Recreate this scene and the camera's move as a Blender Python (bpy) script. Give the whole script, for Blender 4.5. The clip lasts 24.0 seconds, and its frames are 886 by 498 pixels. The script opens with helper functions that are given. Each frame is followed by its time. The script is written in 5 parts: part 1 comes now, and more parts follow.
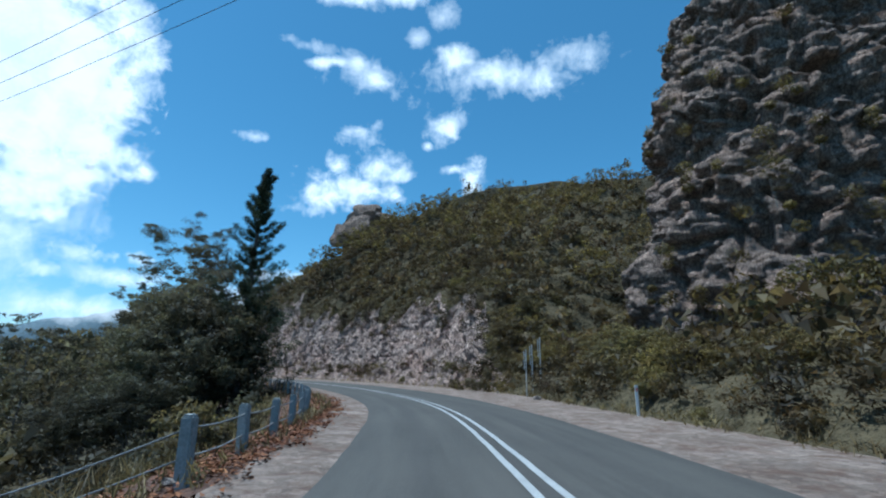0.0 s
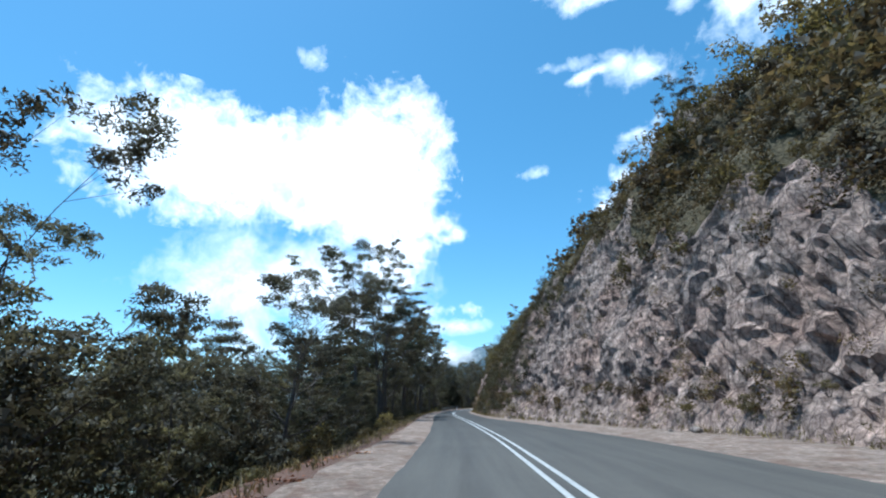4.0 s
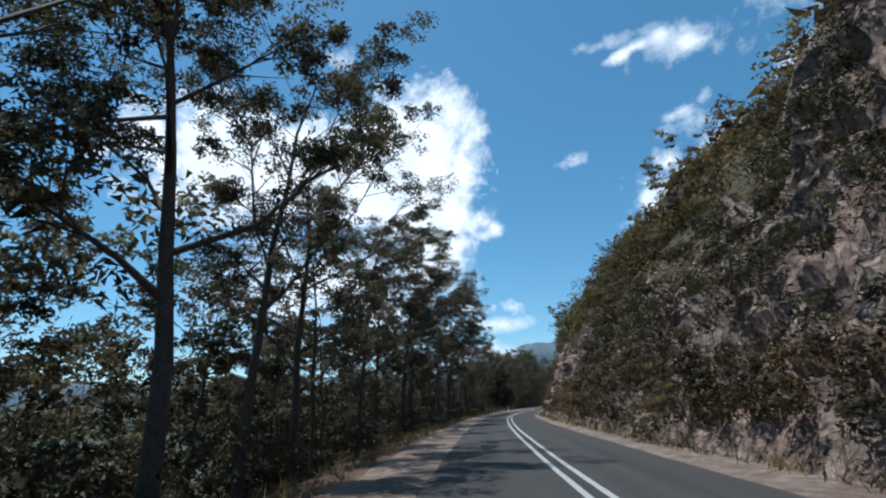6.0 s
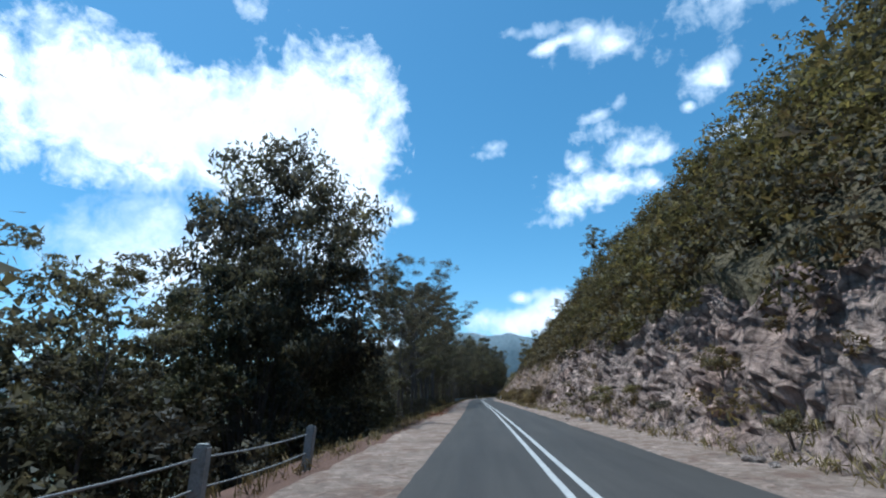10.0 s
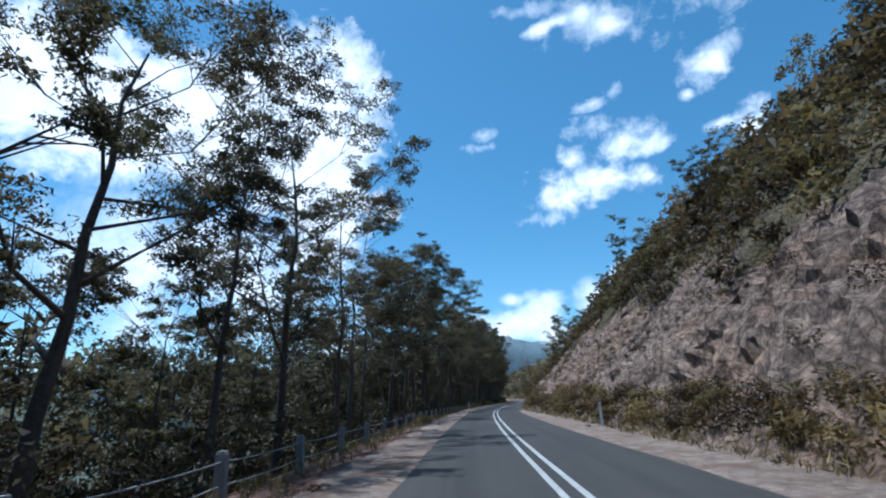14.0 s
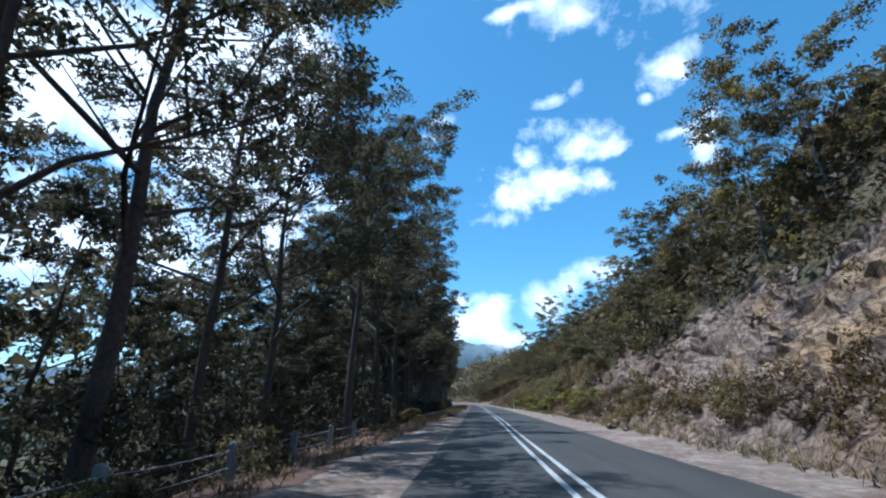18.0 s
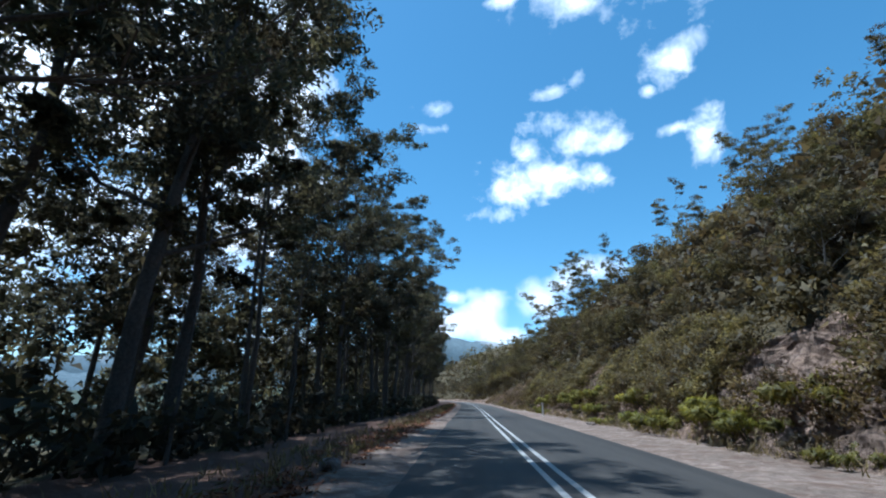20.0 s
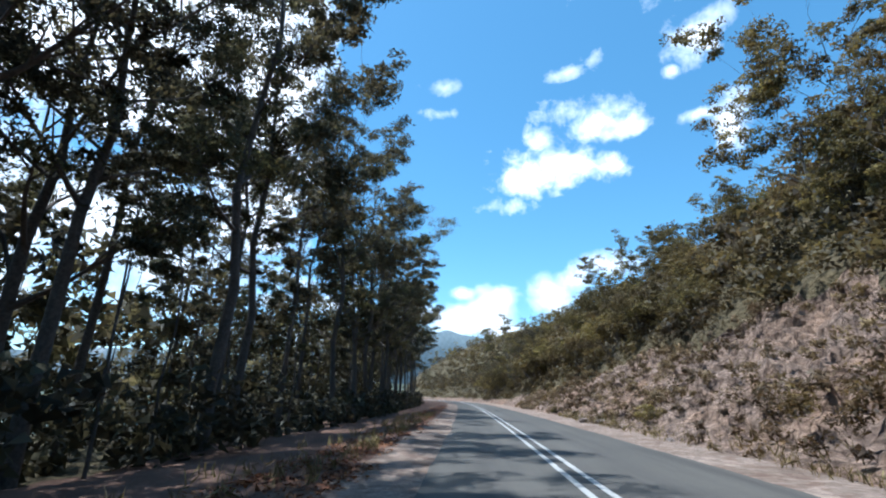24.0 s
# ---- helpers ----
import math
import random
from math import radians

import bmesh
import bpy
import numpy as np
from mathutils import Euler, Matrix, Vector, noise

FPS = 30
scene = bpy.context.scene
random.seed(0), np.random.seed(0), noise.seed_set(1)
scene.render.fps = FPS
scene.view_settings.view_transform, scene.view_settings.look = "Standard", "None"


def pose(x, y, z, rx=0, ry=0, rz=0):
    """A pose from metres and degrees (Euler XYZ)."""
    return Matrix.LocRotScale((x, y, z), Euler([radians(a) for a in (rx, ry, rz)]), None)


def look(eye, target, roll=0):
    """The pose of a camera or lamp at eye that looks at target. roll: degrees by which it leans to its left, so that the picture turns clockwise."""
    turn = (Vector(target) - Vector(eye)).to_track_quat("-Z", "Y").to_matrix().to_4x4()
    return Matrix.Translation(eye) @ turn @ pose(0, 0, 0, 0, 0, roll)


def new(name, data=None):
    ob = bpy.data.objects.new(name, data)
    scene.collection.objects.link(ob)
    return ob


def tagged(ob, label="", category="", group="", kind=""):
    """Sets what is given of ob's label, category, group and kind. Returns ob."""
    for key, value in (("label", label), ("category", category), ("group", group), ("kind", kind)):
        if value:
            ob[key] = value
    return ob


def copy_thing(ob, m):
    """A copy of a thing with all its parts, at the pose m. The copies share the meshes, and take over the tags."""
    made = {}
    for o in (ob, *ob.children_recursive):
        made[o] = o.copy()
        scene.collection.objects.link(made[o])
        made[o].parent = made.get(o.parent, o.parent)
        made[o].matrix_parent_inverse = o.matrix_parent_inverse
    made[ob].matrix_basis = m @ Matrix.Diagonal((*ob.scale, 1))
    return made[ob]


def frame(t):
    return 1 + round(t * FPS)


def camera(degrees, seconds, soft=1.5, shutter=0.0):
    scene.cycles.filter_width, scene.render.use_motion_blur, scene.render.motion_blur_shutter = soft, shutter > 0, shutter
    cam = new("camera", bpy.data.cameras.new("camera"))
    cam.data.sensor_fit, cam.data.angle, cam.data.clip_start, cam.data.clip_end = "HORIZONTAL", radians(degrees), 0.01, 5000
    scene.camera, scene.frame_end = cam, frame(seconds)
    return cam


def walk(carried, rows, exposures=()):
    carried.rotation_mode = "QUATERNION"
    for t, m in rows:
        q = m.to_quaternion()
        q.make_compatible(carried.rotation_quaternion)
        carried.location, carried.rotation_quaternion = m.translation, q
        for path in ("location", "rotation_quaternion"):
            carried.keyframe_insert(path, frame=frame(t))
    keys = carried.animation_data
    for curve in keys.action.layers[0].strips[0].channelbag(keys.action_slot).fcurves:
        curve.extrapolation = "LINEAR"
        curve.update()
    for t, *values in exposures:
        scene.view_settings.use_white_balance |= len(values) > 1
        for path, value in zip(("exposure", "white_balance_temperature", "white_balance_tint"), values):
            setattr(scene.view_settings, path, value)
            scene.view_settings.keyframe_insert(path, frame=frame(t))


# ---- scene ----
# A mountain road in bush land: rock cuts uphill, tall gum trees downhill.
cam = camera(87.2, 24.0, 2.1)
# seconds, x, y, z, pitch up, roll, yaw
PATH = [
    (0.0, 0.0, 0.0, 1.3, 14.99, 1.03, 0.0),
    (0.5, 0.02, 6.56, 1.3, 15.95, 1.14, 6.04),
    (1.0, -0.65, 13.48, 1.3, 16.7, 1.39, 11.53),
    (1.5, -2.06, 20.76, 1.3, 16.58, 1.01, 16.89),
    (2.0, -4.26, 28.36, 1.3, 17.57, -0.46, 21.74),
    (2.5, -7.19, 36.23, 1.3, 18.89, -1.05, 25.57),
    (3.0, -10.85, 44.29, 1.3, 19.4, -1.27, 29.8),
    (3.5, -15.31, 52.42, 1.3, 19.26, -1.53, 34.13),
    (4.0, -20.5, 60.6, 1.3, 18.5, -1.08, 37.25),
    (4.5, -26.29, 68.83, 1.3, 18.06, -0.75, 39.51),
    (5.0, -32.55, 77.12, 1.3, 18.11, -0.8, 41.07),
    (5.5, -39.16, 85.49, 1.3, 18.48, -1.32, 41.98),
    (6.0, -45.99, 93.99, 1.3, 18.63, -2.13, 42.18),
    (6.5, -52.97, 102.63, 1.3, 18.41, -1.67, 42.12),
    (7.0, -59.93, 111.53, 1.3, 17.81, -0.96, 40.47),
    (7.5, -66.74, 120.76, 1.3, 17.84, -0.7, 38.88),
    (8.0, -73.36, 130.31, 1.3, 17.73, -0.9, 37.1),
    (8.5, -79.73, 140.19, 1.3, 17.62, -1.77, 35.01),
    (9.0, -85.8, 150.35, 1.3, 17.55, -1.62, 33.18),
    (9.5, -91.6, 160.72, 1.3, 17.31, -1.27, 31.83),
    (10.0, -97.17, 171.21, 1.3, 17.43, -0.82, 30.58),
    (10.5, -102.57, 181.79, 1.3, 17.5, -0.47, 30.02),
    (11.0, -107.93, 192.37, 1.3, 17.4, -0.18, 30.25),
    (11.5, -113.35, 202.89, 1.3, 17.23, 0.04, 30.7),
    (12.0, -118.79, 213.4, 1.3, 17.43, -0.22, 30.63),
    (12.5, -124.24, 223.92, 1.3, 17.64, -0.25, 30.63),
    (13.0, -129.69, 234.47, 1.3, 17.95, -0.35, 30.55),
    (13.5, -135.1, 245.08, 1.3, 17.96, -0.81, 29.94),
    (14.0, -140.39, 255.77, 1.3, 18.01, -1.55, 29.22),
    (14.5, -145.57, 266.48, 1.3, 17.95, -2.26, 28.93),
    (15.0, -150.67, 277.17, 1.3, 17.85, -2.21, 28.57),
    (15.5, -155.63, 287.78, 1.3, 17.85, -2.11, 28.05),
    (16.0, -160.36, 298.31, 1.3, 17.85, -1.83, 26.83),
    (16.5, -164.79, 308.73, 1.3, 17.64, -1.87, 25.76),
    (17.0, -168.93, 319.01, 1.3, 17.86, -1.32, 24.62),
    (17.5, -172.77, 329.12, 1.3, 18.12, -1.03, 23.49),
    (18.0, -176.37, 339.06, 1.3, 18.17, -0.43, 22.83),
    (18.5, -179.79, 348.83, 1.3, 18.1, -0.17, 22.27),
    (19.0, -183.07, 358.46, 1.3, 17.92, -0.22, 21.81),
    (19.5, -186.26, 367.96, 1.3, 17.83, -0.12, 21.81),
    (20.0, -189.45, 377.35, 1.3, 17.82, 0.28, 22.25),
    (20.5, -192.7, 386.67, 1.3, 17.82, 0.71, 22.71),
    (21.0, -195.95, 395.97, 1.3, 17.64, 0.06, 22.36),
    (21.5, -199.18, 405.3, 1.3, 17.46, 0.09, 22.25),
    (22.0, -202.4, 414.63, 1.3, 17.45, 0.27, 22.41),
    (22.5, -205.68, 423.94, 1.3, 17.35, 0.9, 22.92),
    (23.0, -209.04, 433.2, 1.3, 17.2, 1.36, 23.39),
    (23.5, -212.41, 442.45, 1.3, 17.52, 1.42, 23.26),
    (24.0, -215.79, 451.68, 1.3, 17.57, 0.97, 23.44),
]
EXPOSURES = [(0.0, 0.12, 5000, 0), (1.0, 0.0, 5250, 4), (2.0, 0.2, 5120, 2), (3.0, 0.72, 5100, 2), (6.0, 0.08, 5620, 6), (7.0, 0.32, 5320, 4), (8.0, 0.2, 5320, 4), (9.0, 0.3, 5220, 3),
             (12.0, 0.22, 5280, 4), (13.0, 0.22, 4950, 3), (14.0, 0.22, 5130, 6), (15.0, 0.12, 4980, 3), (16.0, 0.17, 4850, 2), (17.0, 0.36, 4920, 5), (18.0, 0.53, 5000, 5), (20.0, 0.48, 5150, 5),
             (21.0, 0.55, 5100, 5), (22.0, 0.82, 5250, 6), (23.0, 1.0, 5600, 8), (24.0, 0.85, 5450, 7)]
walk(cam, [(t, pose(x, y, z, 90 + p, 0, yaw) @ pose(0, 0, 0, 0, 0, roll)) for t, x, y, z, p, roll, yaw in PATH], EXPOSURES)

# ---- world and sun ----
SUN_AZ, SUN_EL = 94.0, 73.0        # degrees to the left of +y, and above the level
world = bpy.data.worlds.new("sky")
scene.world = world
world.use_nodes = True
wn, wl = world.node_tree.nodes, world.node_tree.links
wn.clear()
sky = wn.new("ShaderNodeTexSky")
sky.sky_type, sky.sun_disc = "NISHITA", False
sky.sun_elevation, sky.sun_rotation = radians(SUN_EL), radians(-SUN_AZ)
sky.altitude, sky.air_density, sky.dust_density, sky.ozone_density = 300, 1.0, 0.3, 3.0
hsv = wn.new("ShaderNodeHueSaturation")
hsv.inputs["Hue"].default_value = 0.478
hsv.inputs["Saturation"].default_value = 1.12
bg = wn.new("ShaderNodeBackground")
bg.inputs["Strength"].default_value = 0.115
wo = wn.new("ShaderNodeOutputWorld")
wl.new(sky.outputs[0], hsv.inputs["Color"])
wl.new(hsv.outputs[0], bg.inputs[0])
wl.new(bg.outputs[0], wo.inputs[0])
lamp = bpy.data.lights.new("sun", "SUN")
lamp.energy, lamp.angle, lamp.color = 4.8, radians(0.53), (1.0, 0.95, 0.86)
sun = new("sun", lamp)
az, el = radians(SUN_AZ), radians(SUN_EL)
sun.matrix_world = look((0, 0, 0), (math.sin(az) * math.cos(el), -math.cos(az) * math.cos(el), -math.sin(el)))

# ---- materials ----


def mat(name, rough=0.9):
    m = bpy.data.materials.new(name)
    m.use_nodes = True
    nt = m.node_tree
    b = nt.nodes["Principled BSDF"]
    b.inputs["Roughness"].default_value = rough
    b.inputs["Specular IOR Level"].default_value = 0.25
    return m, nt, b


def node(nt, kind, **sets):
    n = nt.nodes.new(kind)
    for k, v in sets.items():
        if k in n.inputs:
            n.inputs[k].default_value = v
    return n


def ramp(nt, src, stops):
    r = nt.nodes.new("ShaderNodeValToRGB")
    e = r.color_ramp.elements
    while len(e) < len(stops):
        e.new(0.5)
    for k, (p, c) in zip(e, stops):
        k.position, k.color = p, (*c, 1) if len(c) == 3 else c
    nt.links.new(src, r.inputs[0])
    return r.outputs[0]


def noise_tex(nt, scale, detail=6.0, rough=0.6, vec=None, dist=0.0):
    n = node(nt, "ShaderNodeTexNoise", Scale=scale, Detail=detail, Roughness=rough, Distortion=dist)
    if vec is None:
        vec = nt.nodes.new("ShaderNodeNewGeometry").outputs["Position"]
    nt.links.new(vec, n.inputs["Vector"])
    return n.outputs[0]


def mix(nt, fac, a, b, how="MIX"):
    n = nt.nodes.new("ShaderNodeMix")
    n.data_type, n.blend_type = "RGBA", how
    for sock, v in ((n.inputs[0], fac), (n.inputs[6], a), (n.inputs[7], b)):
        if isinstance(v, (int, float)):
            sock.default_value = v
        elif isinstance(v, tuple):
            sock.default_value = (*v, 1)
        else:
            nt.links.new(v, sock)
    return n.outputs[2]


def bump(nt, b, height, strength, distance):
    n = node(nt, "ShaderNodeBump", Strength=strength, Distance=distance)
    nt.links.new(height, n.inputs["Height"])
    nt.links.new(n.outputs[0], b.inputs["Normal"])


def scaled(nt, sx, sy, sz):
    g = nt.nodes.new("ShaderNodeNewGeometry").outputs["Position"]
    m = nt.nodes.new("ShaderNodeMapping")
    m.inputs["Scale"].default_value = (sx, sy, sz)
    nt.links.new(g, m.inputs[0])
    return m.outputs[0]


def simple(name, lo, hi, scale, rough=0.9, bstr=0.4, bdist=0.02, fine=None):
    m, nt, b = mat(name, rough)
    f = noise_tex(nt, scale, 8, 0.65)
    c = ramp(nt, f, [(0.3, lo), (0.7, hi)])
    g = noise_tex(nt, fine or scale * 9, 4, 0.6)
    c = mix(nt, 0.5, c, ramp(nt, g, [(0.25, tuple(v * 0.6 for v in lo)), (0.75, tuple(min(1, v * 1.25) for v in hi))]))
    nt.links.new(c, b.inputs["Base Color"])
    bump(nt, b, g, bstr, bdist)
    return m


def asphalt_material():
    m, nt, b = mat("asphalt", 0.8)
    uv = nt.nodes.new("ShaderNodeUVMap")
    sep = nt.nodes.new("ShaderNodeSeparateXYZ")
    nt.links.new(uv.outputs[0], sep.inputs[0])
    big = noise_tex(nt, 0.25, 5, 0.6)
    grain = noise_tex(nt, 55, 3, 0.7)
    mid = noise_tex(nt, 3.0, 6, 0.7)
    c = ramp(nt, big, [(0.3, (0.078, 0.078, 0.077)), (0.7, (0.108, 0.106, 0.103))])
    c = mix(nt, 0.45, c, ramp(nt, grain, [(0.3, (0.035, 0.035, 0.035)), (0.62, (0.115, 0.113, 0.11)), (0.8, (0.26, 0.25, 0.24))]))
    # wheel paths polished a little darker, along each lane
    wave = nt.nodes.new("ShaderNodeMath")
    wave.operation = "MULTIPLY"
    wave.inputs[1].default_value = 2 * math.pi / 1.45
    nt.links.new(sep.outputs[0], wave.inputs[0])
    cosn = nt.nodes.new("ShaderNodeMath")
    cosn.operation = "COSINE"
    nt.links.new(wave.outputs[0], cosn.inputs[0])
    tr = ramp(nt, cosn.outputs[0], [(0.35, (1, 1, 1)), (1.0, (0.84, 0.84, 0.86))])
    c = mix(nt, 0.8, c, tr, "MULTIPLY")
    c = mix(nt, ramp(nt, mid, [(0.55, (0, 0, 0)), (0.75, (0.35, 0.35, 0.35))]), c, (0.12, 0.115, 0.11))
    # oil and tar drawn out along the lanes
    smear = nt.nodes.new("ShaderNodeMapping")
    smear.inputs["Scale"].default_value = (2.2, 0.12, 1)
    nt.links.new(uv.outputs[0], smear.inputs[0])
    c = mix(nt, 0.6, c, ramp(nt, noise_tex(nt, 1.0, 6, 0.65, smear.outputs[0]), [(0.3, (0.62, 0.62, 0.63)), (0.5, (1, 1, 1)), (0.7, (1.28, 1.27, 1.24))]), "MULTIPLY")
    # an older pale seal at both ends of the stretch, a darker one between
    span = nt.nodes.new("ShaderNodeMapRange")
    span.inputs["From Min"].default_value, span.inputs["From Max"].default_value = 0.0, 600.0
    nt.links.new(sep.outputs[1], span.inputs["Value"])
    c = mix(nt, 1.0, c, ramp(nt, span.outputs[0], [(0.12, (0.86, 0.8, 0.73)), (0.19, (0.49, 0.455, 0.43)), (0.78, (0.49, 0.455, 0.43)), (0.82, (0.82, 0.77, 0.71))]), "MULTIPLY")
    nt.links.new(c, b.inputs["Base Color"])
    bump(nt, b, grain, 0.35, 0.01)
    return m


def rock_material(name, light, dark, warm, streak=1.0):
    m, nt, b = mat(name, 0.88)
    tilt = scaled(nt, 0.5, 0.5, 0.9)
    big = noise_tex(nt, 0.35, 6, 0.62, tilt, 0.4)
    mid = noise_tex(nt, 1.7, 8, 0.68, tilt, 0.25)
    fine = noise_tex(nt, 9, 8, 0.7)
    drip = noise_tex(nt, 1.0, 6, 0.62, scaled(nt, 1.1, 1.1, 0.16), 0.3)
    c = ramp(nt, mid, [(0.3, tuple(v * 0.72 for v in light)), (0.5, light), (0.68, tuple(min(0.7, v * 1.35) for v in light))])
    c = mix(nt, ramp(nt, big, [(0.47, (0, 0, 0)), (0.66, (0.6, 0.6, 0.6))]), c, warm)
    c = mix(nt, ramp(nt, drip, [(0.5, (0, 0, 0)), (0.66, (0.5 * streak,) * 3)]), c, dark)
    vor = node(nt, "ShaderNodeTexVoronoi", Scale=0.55)
    vor.feature = "DISTANCE_TO_EDGE"
    wob = nt.nodes.new("ShaderNodeVectorMath")
    wob.operation = "ADD"
    ncol = node(nt, "ShaderNodeTexNoise", Scale=0.8, Detail=5.0)
    nt.links.new(tilt, ncol.inputs["Vector"])
    nt.links.new(tilt, wob.inputs[0])
    nt.links.new(ncol.outputs[1], wob.inputs[1])
    nt.links.new(wob.outputs[0], vor.inputs["Vector"])
    crack = ramp(nt, vor.outputs["Distance"], [(0.0, (0.25, 0.25, 0.25)), (0.035, (1, 1, 1))])
    c = mix(nt, 0.5, c, crack, "MULTIPLY")
    shard = node(nt, "ShaderNodeTexVoronoi", Scale=1.0)
    nt.links.new(scaled(nt, 2.8, 2.8, 0.3), shard.inputs["Vector"])
    c = mix(nt, 0.55, c, ramp(nt, shard.outputs["Color"], [(0.1, (0.5, 0.47, 0.47)), (0.9, (1.4, 1.36, 1.32))]), "MULTIPLY")
    chip = node(nt, "ShaderNodeTexVoronoi", Scale=1.0)
    nt.links.new(scaled(nt, 6.5, 6.5, 2.2), chip.inputs["Vector"])
    c = mix(nt, 0.4, c, ramp(nt, chip.outputs["Color"], [(0.1, (0.5, 0.48, 0.48)), (0.9, (1.45, 1.42, 1.38))]), "MULTIPLY")
    joint = node(nt, "ShaderNodeTexVoronoi", Scale=1.0)
    joint.feature = "DISTANCE_TO_EDGE"
    jog = nt.nodes.new("ShaderNodeVectorMath")
    jog.operation = "MULTIPLY_ADD"
    jog.inputs[1].default_value = (1.6, 1.6, 1.6)
    nt.links.new(ncol.outputs[1], jog.inputs[0])
    nt.links.new(scaled(nt, 2.3, 2.3, 1.2), jog.inputs[2])
    nt.links.new(jog.outputs[0], joint.inputs["Vector"])
    c = mix(nt, 0.75, c, ramp(nt, joint.outputs["Distance"], [(0.0, (0.3, 0.27, 0.27)), (0.09, (1, 1, 1)), (0.3, (1.12, 1.1, 1.08))]), "MULTIPLY")
    mott = noise_tex(nt, 3.6, 10, 0.74, None, 0.15)
    c = mix(nt, 0.68, c, ramp(nt, mott, [(0.36, (0.38, 0.34, 0.34)), (0.5, (0.95, 0.93, 0.92)), (0.64, (1.5, 1.46, 1.42))]), "MULTIPLY")
    c = mix(nt, 0.35, c, ramp(nt, fine, [(0.3, (0.45, 0.43, 0.42)), (0.7, (1.25, 1.22, 1.2))]), "MULTIPLY")
    nt.links.new(c, b.inputs["Base Color"])
    add = nt.nodes.new("ShaderNodeMath")
    add.operation = "MULTIPLY_ADD"
    add.inputs[1].default_value = 0.35
    nt.links.new(fine, add.inputs[0])
    nt.links.new(mid, add.inputs[2])
    add2 = nt.nodes.new("ShaderNodeMath")
    add2.operation = "MULTIPLY_ADD"
    add2.inputs[1].default_value = 0.6
    nt.links.new(mott, add2.inputs[0])
    nt.links.new(add.outputs[0], add2.inputs[2])
    add3 = nt.nodes.new("ShaderNodeMath")
    add3.operation = "MULTIPLY_ADD"
    add3.inputs[1].default_value = 0.5
    nt.links.new(shard.outputs["Color"], add3.inputs[0])
    nt.links.new(add2.outputs[0], add3.inputs[2])
    add4 = nt.nodes.new("ShaderNodeMath")
    add4.operation = "MULTIPLY_ADD"
    add4.inputs[1].default_value = 0.5
    nt.links.new(chip.outputs["Color"], add4.inputs[0])
    nt.links.new(add3.outputs[0], add4.inputs[2])
    bump(nt, b, add4.outputs[0], 1.0, 0.3)
    return m


def leaf_material(name, lo, hi, tip, glow=0.35, patch=0.4):
    m = bpy.data.materials.new(name)
    m.use_nodes = True
    nt = m.node_tree
    nt.nodes.clear()
    geo = nt.nodes.new("ShaderNodeNewGeometry")
    info = nt.nodes.new("ShaderNodeObjectInfo")
    c = ramp(nt, geo.outputs["Random Per Island"], [(0.0, lo), (0.75, hi), (1.0, tip)])
    tint = ramp(nt, info.outputs["Random"], [(0.0, (0.75, 0.8, 0.7)), (0.5, (1.0, 1.0, 0.95)), (1.0, (1.15, 1.1, 0.9))])
    c = mix(nt, 1.0, c, tint, "MULTIPLY")
    stand = noise_tex(nt, 0.16, 3, 0.6)
    c = mix(nt, 0.9, c, ramp(nt, stand, [(0.34, (0.78, 0.66, 0.6)), (0.5, (1.05, 1.0, 0.95)), (0.66, (1.38, 1.34, 1.05))]), "MULTIPLY")
    bush = noise_tex(nt, 0.55, 2, 0.5)
    c = mix(nt, patch, c, ramp(nt, bush, [(0.36, (0.5, 0.44, 0.42)), (0.5, (0.95, 0.9, 0.86)), (0.64, (1.5, 1.5, 1.2))]), "MULTIPLY")
    d = node(nt, "ShaderNodeBsdfDiffuse", Roughness=0.5)
    t = nt.nodes.new("ShaderNodeBsdfTranslucent")
    g = node(nt, "ShaderNodeBsdfGlossy", Roughness=0.6)
    g.inputs["Color"].default_value = (0.8, 0.85, 0.9, 1)
    nt.links.new(c, d.inputs[0])
    nt.links.new(c, t.inputs[0])
    a = node(nt, "ShaderNodeMixShader", Fac=glow)
    nt.links.new(d.outputs[0], a.inputs[1])
    nt.links.new(t.outputs[0], a.inputs[2])
    e = node(nt, "ShaderNodeMixShader", Fac=0.02)
    nt.links.new(a.outputs[0], e.inputs[1])
    nt.links.new(g.outputs[0], e.inputs[2])
    o = nt.nodes.new("ShaderNodeOutputMaterial")
    nt.links.new(e.outputs[0], o.inputs[0])
    return m


